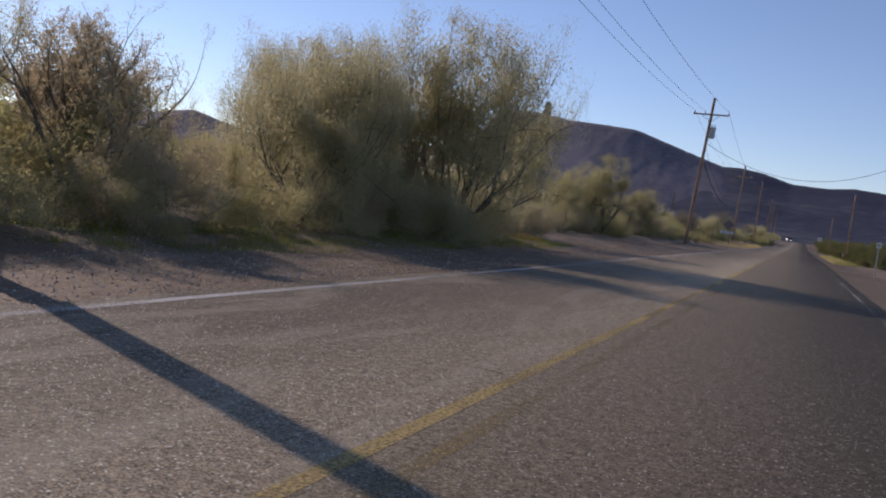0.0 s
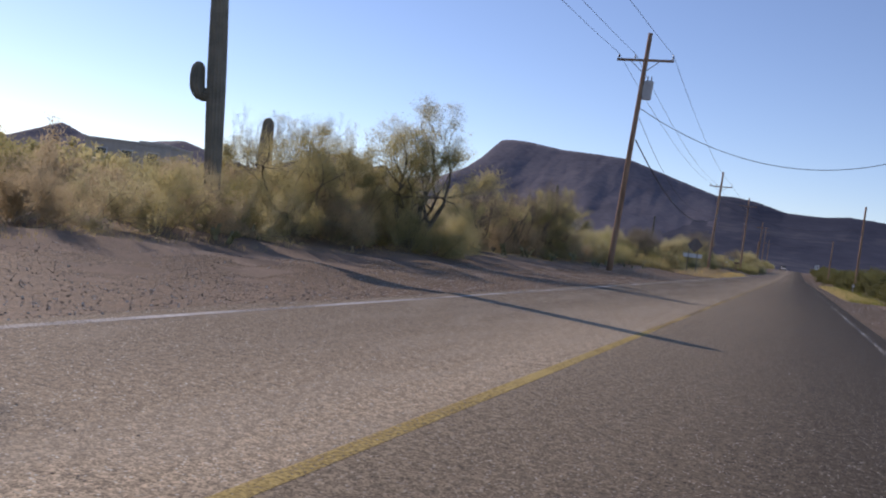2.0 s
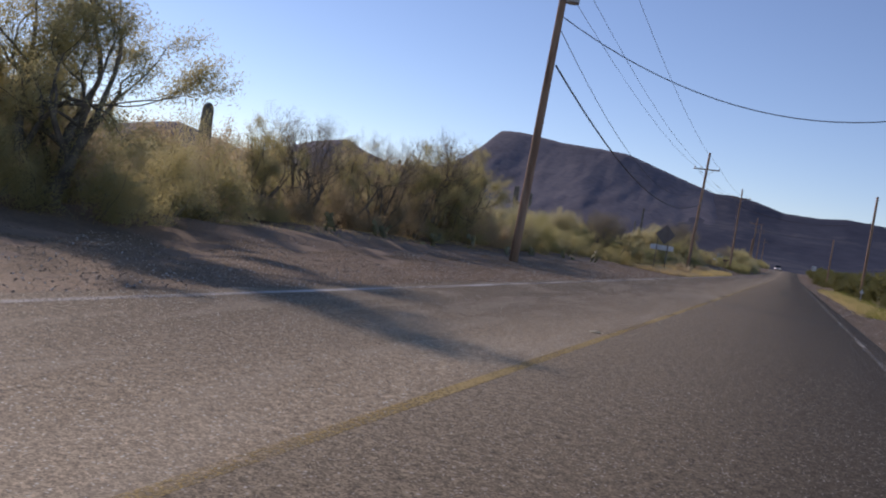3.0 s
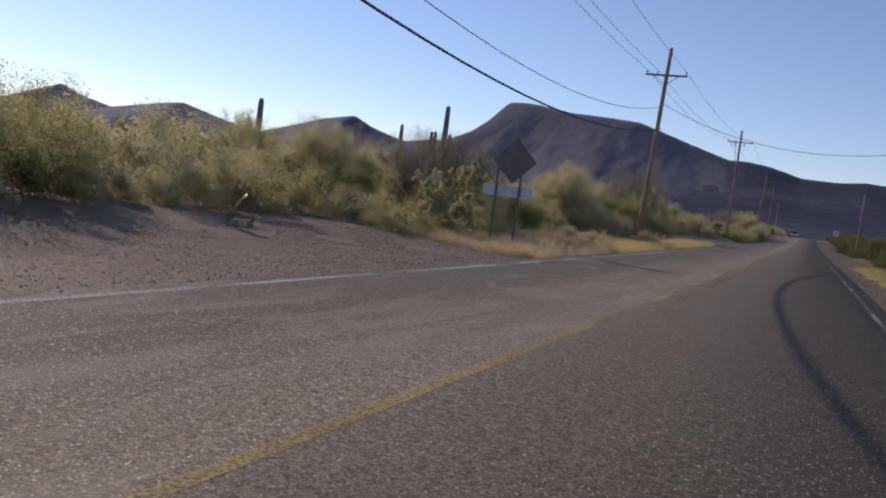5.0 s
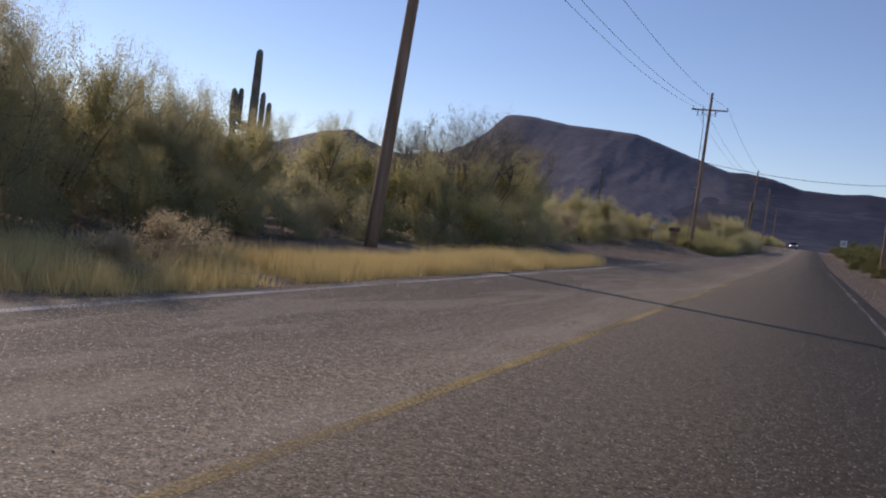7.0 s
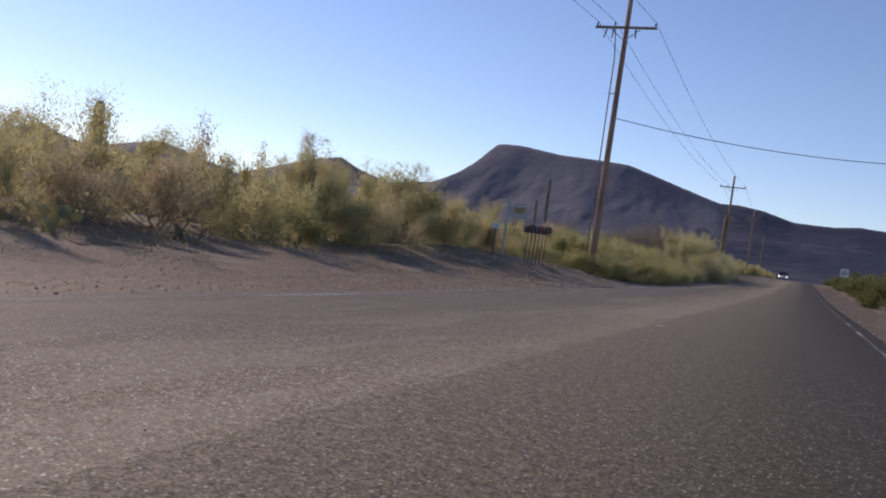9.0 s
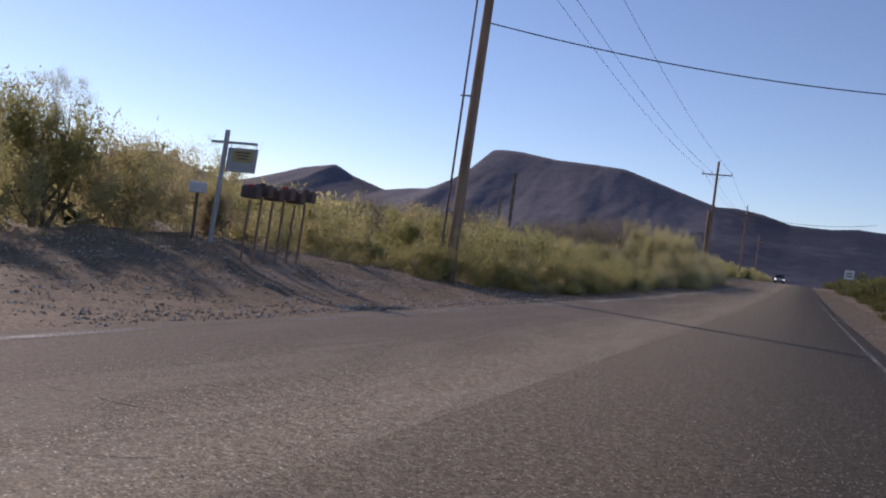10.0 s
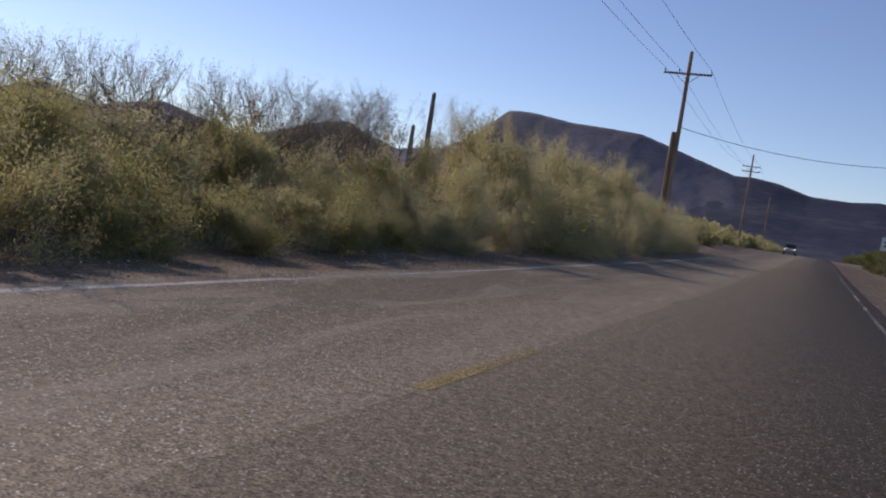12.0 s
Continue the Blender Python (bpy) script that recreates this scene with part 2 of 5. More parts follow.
M_DARKBACK = ramp_mat("weathered_sign_back", [(0.16, 0.13, 0.115), (0.22, 0.18, 0.16)], scale=2.5, fine=30, rough=0.6, metal=0.2, bump=0.08)
M_CERAMIC = ramp_mat("brown_glazed_ceramic", [(0.1, 0.07, 0.06), (0.18, 0.14, 0.12)], scale=9, fine=50, rough=0.25, bump=0, spec=0.5)
M_TANK = ramp_mat("grey_painted_tank", [(0.42, 0.43, 0.44), (0.52, 0.52, 0.52)], scale=4, fine=40, rough=0.5, bump=0.05)
M_WIRE = ramp_mat("dull_wire", [(0.05, 0.05, 0.055), (0.09, 0.09, 0.1)], scale=4, fine=40, rough=0.6, bump=0)
M_SAGUARO = ramp_mat("saguaro_skin", [(0.13, 0.118, 0.09), (0.19, 0.172, 0.132), (0.26, 0.232, 0.178)], scale=1.6, fine=24, rough=0.75, bump=0.4, per_object=0.2)
M_BARK = ramp_mat("grey_brown_bark", [(0.1, 0.085, 0.066), (0.17, 0.145, 0.112), (0.25, 0.215, 0.17)], scale=4, fine=40, rough=0.9, bump=0.5)
M_TWIG = ramp_mat("dry_twigs", [(0.22, 0.19, 0.135), (0.32, 0.28, 0.2)], scale=4, fine=30, rough=0.9, bump=0)
M_LEAF_OLIVE = leaf_mat("olive_leaves", [(0.248, 0.228, 0.118), (0.283, 0.26, 0.136), (0.316, 0.29, 0.153)], (0.58, 0.515, 0.255), 0.62)
M_LEAF_GREEN = leaf_mat("yellow_green_leaves", [(0.2, 0.192, 0.08), (0.23, 0.22, 0.093), (0.258, 0.246, 0.105)], (0.445, 0.41, 0.18), 0.62)
M_LEAF_BROWN = leaf_mat("dry_brown_leaves", [(0.3, 0.245, 0.165), (0.34, 0.28, 0.19), (0.385, 0.318, 0.215)], (0.58, 0.47, 0.295), 0.62)
M_LEAF_DARK = leaf_mat("dark_green_leaves", [(0.262, 0.242, 0.142), (0.302, 0.278, 0.165), (0.338, 0.312, 0.185)], (0.6, 0.54, 0.315), 0.63)
M_LEAF_TWIG = leaf_mat("grey_brown_twig_tips", [(0.185, 0.155, 0.112), (0.228, 0.192, 0.14), (0.27, 0.228, 0.166)], (0.34, 0.285, 0.195), 0.42)
M_CREOSOTE = leaf_mat("creosote_leaves", [(0.1, 0.105, 0.045), (0.135, 0.14, 0.06), (0.17, 0.17, 0.075)], (0.22, 0.21, 0.07), 0.4)
M_STRAW = leaf_mat("golden_dry_grass", [(0.613, 0.484, 0.235), (0.704, 0.556, 0.270), (0.795, 0.628, 0.305)], (0.748, 0.578, 0.244), 0.42)
M_WEED = leaf_mat("bright_green_weeds", [(0.09, 0.11, 0.02), (0.16, 0.18, 0.04)], (0.3, 0.34, 0.06), 0.4)
M_RUST = leaf_mat("rusty_dry_weeds", [(0.24, 0.135, 0.07), (0.31, 0.18, 0.09), (0.36, 0.22, 0.12)], (0.4, 0.23, 0.11), 0.4)
M_SPINE = leaf_mat("pale_cactus_spines", [(0.52, 0.46, 0.25), (0.62, 0.55, 0.32), (0.72, 0.65, 0.4)], (0.75, 0.67, 0.38), 0.5)
M_CHOLLA = ramp_mat("cholla_skin", [(0.13, 0.12, 0.07), (0.19, 0.175, 0.1)], scale=8, fine=60, rough=0.8, bump=0.4)
M_PAD = leaf_mat("prickly_pear_pads", [(0.2, 0.2, 0.12), (0.26, 0.255, 0.155), (0.32, 0.31, 0.19)], (0.5, 0.5, 0.3), 0.4, 0.25)
# the blue of distance haze is mixed into the rock colours
M_HAZED_ROCK = ramp_mat("mountain_rock_and_scrub", [(0.094, 0.09, 0.113), (0.115, 0.11, 0.135), (0.138, 0.13, 0.15)], scale=0.007, fine=0.06, rough=0.95, bump=0.35, bump_dist=5.0, contrast=0.9)
# deeper haze blue; the pale stop paints sunlit spur streaks
M_HAZED_RIDGE = ramp_mat("far_ridge_rock_and_scrub", [(0.018, 0.024, 0.048), (0.034, 0.041, 0.067), (0.09, 0.088, 0.1)], scale=0.005, fine=0.05, rough=0.95, bump=0.3, bump_dist=5.0, contrast=0.5, stretch=(0.5, 0.5, 2.4))
M_STONE = ramp_mat("mixed_desert_stones", [(0.17, 0.13, 0.1), (0.26, 0.2, 0.155), (0.4, 0.34, 0.27), (0.66, 0.6, 0.52)], scale=5, fine=40, rough=0.9, bump=0.3, per_island=0.5)
M_ADOBE = ramp_mat("pale_stucco", [(0.42, 0.36, 0.31), (0.52, 0.46, 0.4)], scale=1.5, fine=30, rough=0.95, bump=0.3)
M_PAINT_WHITE = ramp_mat("white_painted_wood", [(0.62, 0.6, 0.56), (0.75, 0.73, 0.7)], scale=4, fine=40, rough=0.6, bump=0.1)
M_PAINT_OLD = ramp_mat("weathered_white_paint", [(0.36, 0.345, 0.32), (0.48, 0.465, 0.44)], scale=4, fine=40, rough=0.7, bump=0.15)
M_SIGN_YELLOW = ramp_mat("faded_tan_sign_panel", [(0.4, 0.29, 0.12), (0.48, 0.36, 0.16)], scale=3, fine=40, rough=0.5, bump=0.05)
M_BOX_BROWN = ramp_mat("dark_painted_tin", [(0.1, 0.062, 0.05), (0.17, 0.105, 0.085)], scale=6, fine=50, rough=0.5, bump=0.1, per_object=0.3)
M_RED = ramp_mat("red_enamel", [(0.4, 0.04, 0.03), (0.5, 0.06, 0.04)], scale=6, fine=50, rough=0.4, bump=0.05)
M_CAR_WHITE = ramp_mat("silver_car_paint", [(0.2, 0.205, 0.215), (0.26, 0.265, 0.275)], scale=2, fine=20, rough=0.25, bump=0, spec=0.5)
M_CAR_DARK = ramp_mat("dark_grey_car_paint", [(0.04, 0.042, 0.05), (0.06, 0.062, 0.07)], scale=2, fine=20, rough=0.25, bump=0, spec=0.5)
M_GLASS_DARK = ramp_mat("tinted_car_glass", [(0.02, 0.022, 0.025), (0.03, 0.032, 0.035)], scale=2, fine=20, rough=0.06, bump=0, spec=0.6)
M_RUBBER = ramp_mat("tyre_rubber", [(0.02, 0.02, 0.02), (0.035, 0.035, 0.035)], scale=9, fine=60, rough=0.8, bump=0.2)
M_LAMP = ramp_mat("headlamp_lens", [(0.75, 0.76, 0.78), (0.85, 0.85, 0.86)], scale=3, fine=30, rough=0.1, bump=0, spec=0.6)
lens = M_LAMP.node_tree.nodes["Principled BSDF"]
lens.inputs["Emission Color"].default_value = (1.0, 0.97, 0.92, 1)
lens.inputs["Emission Strength"].default_value = 6.0
M_CARD = ramp_mat("brown_cardboard", [(0.36, 0.25, 0.13), (0.48, 0.34, 0.19)], scale=6, fine=50, rough=0.9, bump=0.1)
M_CLOTH = ramp_mat("soiled_pale_cloth", [(0.6, 0.54, 0.36), (0.75, 0.69, 0.5)], scale=6, fine=50, rough=0.9, bump=0.3)


# ---- mesh helpers ----
def mesh_np(name, verts, quads, mat, smooth=False, tris=None):
    me = bpy.data.meshes.new(name)
    verts = np.asarray(verts, dtype=np.float32).reshape(-1, 3)
    quads = np.asarray(quads, dtype=np.int32).reshape(-1, 4)
    tris = np.zeros((0, 3), np.int32) if tris is None else np.asarray(tris, dtype=np.int32).reshape(-1, 3)
    me.vertices.add(len(verts))
    me.vertices.foreach_set("co", verts.ravel())
    loops = np.concatenate([quads.ravel(), tris.ravel()])
    me.loops.add(len(loops))
    me.loops.foreach_set("vertex_index", loops)
    me.polygons.add(len(quads) + len(tris))
    starts = np.concatenate([np.arange(len(quads)) * 4, len(quads) * 4 + np.arange(len(tris)) * 3])
    me.polygons.foreach_set("loop_start", starts.astype(np.int32))
    me.polygons.foreach_set("loop_total", np.concatenate([np.full(len(quads), 4), np.full(len(tris), 3)]).astype(np.int32))
    me.polygons.foreach_set("use_smooth", np.full(len(me.polygons), bool(smooth)))
    me.materials.append(mat)
    me.update(calc_edges=True)
    me.validate()
    return me


def under(ob, parent, label=""):
    ob.parent = parent
    if label:
        ob["label"] = label
    return ob


def part(name, bm, material, parent, label="", smooth=False):
    me = bpy.data.meshes.new(name)
    bm.to_mesh(me)
    bm.free()
    me.materials.append(material)
    for p in me.polygons:
        p.use_smooth = smooth
    return under(new(name, me), parent, label)


def thing(name, x, y, z, label, category, group="", kind="", rz=0.0):
    e = new(name)
    e.empty_display_size = 0.3
    e.matrix_basis = pose(x, y, z, 0, 0, rz)
    return tagged(e, label, category, group, kind)


def box(sx, sy, sz, at=(0, 0, 0), bevel=0.01, turn=None):
    bm = bmesh.new()
    bmesh.ops.create_cube(bm, size=1.0)
    bmesh.ops.scale(bm, vec=(sx, sy, sz), verts=bm.verts)
    if bevel:
        bmesh.ops.bevel(bm, geom=bm.edges[:], offset=bevel, segments=2, affect="EDGES", profile=0.6)
    if turn is not None:
        bmesh.ops.transform(bm, matrix=turn, verts=bm.verts)
    bmesh.ops.translate(bm, vec=at, verts=bm.verts)
    return bm


def rod(a, b, r0, r1, sides=12, rings=2):
    """A tapered rod from a to b."""
    v, q, t = tube(np.linspace(a, b, rings), np.linspace(r0, r1, rings), sides, caps=True)
    bm = bmesh.new()
    vs = [bm.verts.new(c) for c in v]
    for f in list(q) + list(t):
        bm.faces.new([vs[i] for i in f])
    return bm


def tube(path, radii, sides=5, caps=False):
    path = np.asarray(path, float)
    n = len(path)
    tang = np.gradient(path, axis=0)
    tang /= np.linalg.norm(tang, axis=1)[:, None] + 1e-9
    ref = np.where(np.abs(tang[:, 2:3]) > 0.9, np.array([[1.0, 0, 0]]), np.array([[0, 0, 1.0]]))
    if np.abs(tang[:, 2]).max() > 0.9:
        ref = np.tile([[1.0, 0.13, 0]], (n, 1))
    u = np.cross(tang, ref)
    u /= np.linalg.norm(u, axis=1)[:, None] + 1e-9
    w = np.cross(tang, u)
    ang = np.arange(sides) * 2 * np.pi / sides
    r = np.asarray(radii, float)[:, None, None]
    ring = path[:, None] + r * (np.cos(ang)[None, :, None] * u[:, None] + np.sin(ang)[None, :, None] * w[:, None])
    v = ring.reshape(-1, 3)
    i, j = np.meshgrid(np.arange(n - 1), np.arange(sides), indexing="ij")
    k = (j + 1) % sides
    q = np.stack([i * sides + j, i * sides + k, (i + 1) * sides + k, (i + 1) * sides + j], -1).reshape(-1, 4)
    t = np.zeros((0, 3), int)
    if caps:
        c0, c1 = len(v), len(v) + 1
        v = np.concatenate([v, path[:1], path[-1:]])
        a = np.arange(sides)
        b = (a + 1) % sides
        t = np.concatenate([np.stack([np.full(sides, c0), b, a], -1), np.stack([np.full(sides, c1), (n - 1) * sides + a, (n - 1) * sides + b], -1)])
    return v, q, t


class Bag:
    """Collects many small tubes or leaves into one mesh."""

    def __init__(self):
        self.v, self.q, self.t, self.n = [], [], [], 0

    def add(self, v, q, t=None):
        self.v.append(v)
        self.q.append(np.asarray(q) + self.n)
        if t is not None and len(t):
            self.t.append(np.asarray(t) + self.n)
        self.n += len(v)

    def mesh(self, name, mat, smooth=False):
        t = np.concatenate(self.t) if self.t else None
        return mesh_np(name, np.concatenate(self.v), np.concatenate(self.q), mat, smooth, t)


# ---- the lie of the land ----
def smooth_step(a, b, v):
    u = np.clip((v - a) / (b - a), 0, 1)
    return u * u * (3 - 2 * u)


def road_z(y):
    return 1.9 * smooth_step(190.0, 385.0, np.asarray(y, float))


def ground_z(x, y):
    x, y = np.asarray(x, float), np.asarray(y, float)
    z = road_z(y)
    off = np.abs(x) - 3.75
    z = z - 0.05 - 0.05 * smooth_step(0.0, 1.5, off)
    z = z + 0.35 * smooth_step(5.5, 14.0, -x) + 3.2 * smooth_step(22.0, 80.0, -x) + 0.2 * smooth_step(6.0, 12.0, x)
    z = z + 0.5 * np.exp(-((y - 187.0) / 6.5) ** 2) * smooth_step(4.8, 8.0, -x) * (1 - smooth_step(10.0, 15.0, -x))
    near = smooth_step(4.4, 8.0, np.abs(x))
    rough = np.exp(-((y - 186.0) / 9.0) ** 2) * smooth_step(4.2, 6.0, -x) * (1 - smooth_step(10.0, 13.0, -x))
    z = z + rough * 0.05 * (np.sin(x * 5.1 + 1.7 * np.sin(y * 1.9)) * np.sin(y * 3.3 + 0.9 * x) + 0.6 * np.sin(x * 8.3 - y * 4.7))
    z = z + near * 0.09 * (np.sin(x * 0.9 + 1.3 * np.sin(y * 0.31)) * np.sin(y * 0.53 + 0.7) + 0.5 * np.sin(x * 2.1 + y * 1.7))
    return z


def gz(x, y):
    return float(ground_z(x, y))


def make_ground():
    def steps(a, b, d0, d1):
        out, v, d = [a], a, d0
        while v < b:
            v += d
            d = min(d * 1.18, d1)
            out.append(min(v, b))
        return out
    left = [-v for v in steps(3.6, 3500, 0.35, 300)][::-1]
    right = steps(3.6, 3500, 0.35, 300)
    xs = np.array(left + [-1.2, 1.2] + right)
    ys = np.concatenate([-np.array(steps(10, 900, 4, 200))[::-1], np.arange(-9.0, 300, 0.9), np.array(steps(300, 4500, 2, 250))])
    X, Y = np.meshgrid(xs, ys)
    Z = ground_z(X, Y)
    v = np.stack([X, Y, Z], -1).reshape(-1, 3)
    ny, nx = X.shape
    i, j = np.meshgrid(np.arange(ny - 1), np.arange(nx - 1), indexing="ij")
    q = np.stack([i * nx + j, i * nx + j + 1, (i + 1) * nx + j + 1, (i + 1) * nx + j], -1).reshape(-1, 4)
    tagged(new("ground", mesh_np("ground", v, q, M_SOIL, True)), "brown gravelly desert soil beside the road", "ground", kind="structure")


def strip(name, x0, x1, y0, y1, dz, mat, label, dy=1.5, wob=0.0, seed=0, category="road", thick=0.0, inner=True):
    """A flat strip along the road with slightly ragged edges."""
    rng = np.random.default_rng(seed)
    ys = np.linspace(y0, y1, int(math.ceil((y1 - y0) / dy)) + 1)
    a = x0 + wob * rng.normal(size=len(ys)) if wob else np.full(len(ys), x0)
    b = x1 + wob * rng.normal(size=len(ys)) if wob and inner else np.full(len(ys), x1)
    z = road_z(ys) + dz
    rows = [np.stack([a, ys, z], -1), np.stack([b, ys, z], -1)]
    if thick:
        rows = [np.stack([a - 0.02, ys, z - thick], -1)] + rows + [np.stack([b + 0.02, ys, z - thick], -1)]
    v = np.stack(rows, 1)
    n, k = v.shape[:2]
    i, j = np.meshgrid(np.arange(n - 1), np.arange(k - 1), indexing="ij")
    q = np.stack([i * k + j, i * k + j + 1, (i + 1) * k + j + 1, (i + 1) * k + j], -1).reshape(-1, 4)
    return tagged(new(name, mesh_np(name, v.reshape(-1, 3), q, mat)), label, category, kind="structure")


def make_road():
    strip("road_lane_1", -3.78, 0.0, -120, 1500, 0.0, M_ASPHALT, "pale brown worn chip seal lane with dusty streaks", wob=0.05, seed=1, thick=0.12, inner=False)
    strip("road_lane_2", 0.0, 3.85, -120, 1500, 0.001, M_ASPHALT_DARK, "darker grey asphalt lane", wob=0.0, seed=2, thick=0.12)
    strip("centre_line_1", -0.055, 0.055, -60, 23, 0.003, M_YELLOW, "worn yellow painted centre line", category="road marking")
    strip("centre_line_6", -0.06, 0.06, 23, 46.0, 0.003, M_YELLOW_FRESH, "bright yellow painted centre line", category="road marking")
    strip("centre_line_7", -0.055, 0.055, 46.0, 152, 0.003, M_YELLOW, "worn yellow painted centre line", category="road marking")
    strip("centre_line_2", 0.24, 0.35, -60, 21, 0.003, M_YELLOW_OLD, "worn second yellow centre line", category="road marking")
    strip("centre_line_3", 0.25, 0.35, 97.5, 123, 0.003, M_YELLOW_OLD, "faded second yellow centre line", category="road marking")
    strip("centre_line_4", -0.07, 0.06, 153.5, 900, 0.003, M_YELLOW_GONE, "almost worn off yellow centre line", category="road marking")
    strip("centre_line_5", -0.07, 0.06, 212.4, 214.8, 0.005, M_YELLOW, "short patch of yellow paint left on the road", category="road marking", dy=0.5)
    strip("edge_line_1", -3.52, -3.40, -60, 158, 0.003, M_WHITE, "worn white line on the road's edge", category="road marking", wob=0.008, seed=31)
    strip("edge_line_3", -3.52, -3.40, 158, 196, 0.003, M_WHITE_OLD, "dusty faded white line on the road's edge", category="road marking", wob=0.02, seed=32)
    strip("edge_line_4", -3.52, -3.40, 196, 900, 0.003, M_WHITE, "worn white line on the road's edge", category="road marking", wob=0.01, seed=33)
    strip("edge_line_2", 3.45, 3.54, -60, 900, 0.003, M_WHITE_OLD, "worn white line on the road's edge", category="road marking")


def make_shoulder(name, x0, x1, y0, y1, label):
    """Loose gravel lying on the soil."""
    xs, ys = np.linspace(x0, x1, 14), np.arange(y0, y1, 0.9)
    X, Y = np.meshgrid(xs, ys)
    rag = np.interp(np.arange(len(ys)), np.arange(0, len(ys), 3), np.random.default_rng(int(abs(y0) + abs(x1))).uniform(-0.5, 0.5, len(np.arange(0, len(ys), 3))))
    X = X + (np.abs(X - (x0 if abs(x0) < abs(x1) else x1)) / abs(x1 - x0)) * rag[:, None]
    Z = ground_z(X, Y) + 0.012
    ny, nx = X.shape
    i, j = np.meshgrid(np.arange(ny - 1), np.arange(nx - 1), indexing="ij")
    q = np.stack([i * nx + j, i * nx + j + 1, (i + 1) * nx + j + 1, (i + 1) * nx + j], -1).reshape(-1, 4)
    tagged(new(name, mesh_np(name, np.stack([X, Y, Z], -1).reshape(-1, 3), q, M_GRAVEL, True)), label, "ground", kind="structure")


def ridge(name, pts, y, depth, label, seed, foot=0.0, back=600.0, mat=None, skew=0.0):
    """A hill range: a skyline through the control points, with gullied slopes falling towards the road."""
    rng = np.random.default_rng(seed)
    px, pz = np.array([p[0] for p in pts], float), np.array([p[1] for p in pts], float)
    xs = np.linspace(px[0], px[-1], 340)
    crest = np.interp(xs, px, pz)
    crest = np.convolve(np.pad(crest, 1, mode="edge"), (0.2, 0.6, 0.2), "valid")
    rows = np.linspace(-1, 1, 61)
    V = []
    for s in rows:
        d = -s * depth if s < 0 else -s * back
        fall = (1 - abs(s)) ** 1.25
        for x, c in zip(xs, crest):
            g = noise.fractal(Vector((x * 0.004 + seed, s * 2.2, 0.3)), 0.9, 2.0, 5)
            gully = noise.fractal(Vector((x * 0.0075 + seed * 3 + skew * s, s * 0.8, 1.7)), 0.9, 2.1, 4)
            m = (1 - abs(s)) * abs(s) * 4
            z = foot + (c - foot) * fall + m * (g * 0.045 + gully * 0.03) * c
            z += noise.noise(Vector((x * 0.05, s * 9.0, seed))) * 1.0 * (1 - abs(s))
            V.append((x, y + (-abs(s) * depth if s < 0 else s * back), z))
    n, m_ = len(rows), len(xs)
    i, j = np.meshgrid(np.arange(n - 1), np.arange(m_ - 1), indexing="ij")
    q = np.stack([i * m_ + j, i * m_ + j + 1, (i + 1) * m_ + j + 1, (i + 1) * m_ + j], -1).reshape(-1, 4)
    tagged(new(name, mesh_np(name, V, q, mat or M_HAZED_ROCK, True)), label, "mountain", kind="structure")


make_ground()
make_road()
make_shoulder("shoulder_1", -3.72, -8.5, -30, 106, "loose brown gravel shoulder beside the asphalt")
make_shoulder("shoulder_2", -3.72, -5.0, 106, 150, "narrow gravel edge beside the asphalt")
make_shoulder("shoulder_3", -3.72, -12.0, 150, 196, "wide gravel pull-in beside the road")
make_shoulder("shoulder_4", -3.72, -6.0, 196, 320, "pale gravel shoulder beside the road")
make_shoulder("shoulder_5", 3.8, 6.5, -30, 320, "pale gravel shoulder with dry grass")
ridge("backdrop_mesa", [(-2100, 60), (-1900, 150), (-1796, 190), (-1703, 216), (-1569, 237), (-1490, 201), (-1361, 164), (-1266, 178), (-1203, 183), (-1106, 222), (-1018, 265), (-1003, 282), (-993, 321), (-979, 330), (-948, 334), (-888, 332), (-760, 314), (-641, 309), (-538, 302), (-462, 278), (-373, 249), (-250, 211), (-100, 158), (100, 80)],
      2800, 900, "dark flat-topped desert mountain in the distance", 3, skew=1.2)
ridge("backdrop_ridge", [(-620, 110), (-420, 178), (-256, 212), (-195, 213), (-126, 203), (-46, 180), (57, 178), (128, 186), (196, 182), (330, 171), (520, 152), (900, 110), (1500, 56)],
      2800, 900, "long dark mountain ridge behind the road", 7, mat=M_HAZED_RIDGE, skew=2.6)
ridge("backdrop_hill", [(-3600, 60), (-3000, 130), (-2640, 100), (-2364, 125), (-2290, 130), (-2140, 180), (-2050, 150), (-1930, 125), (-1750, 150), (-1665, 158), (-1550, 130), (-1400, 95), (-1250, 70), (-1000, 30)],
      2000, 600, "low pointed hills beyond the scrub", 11)


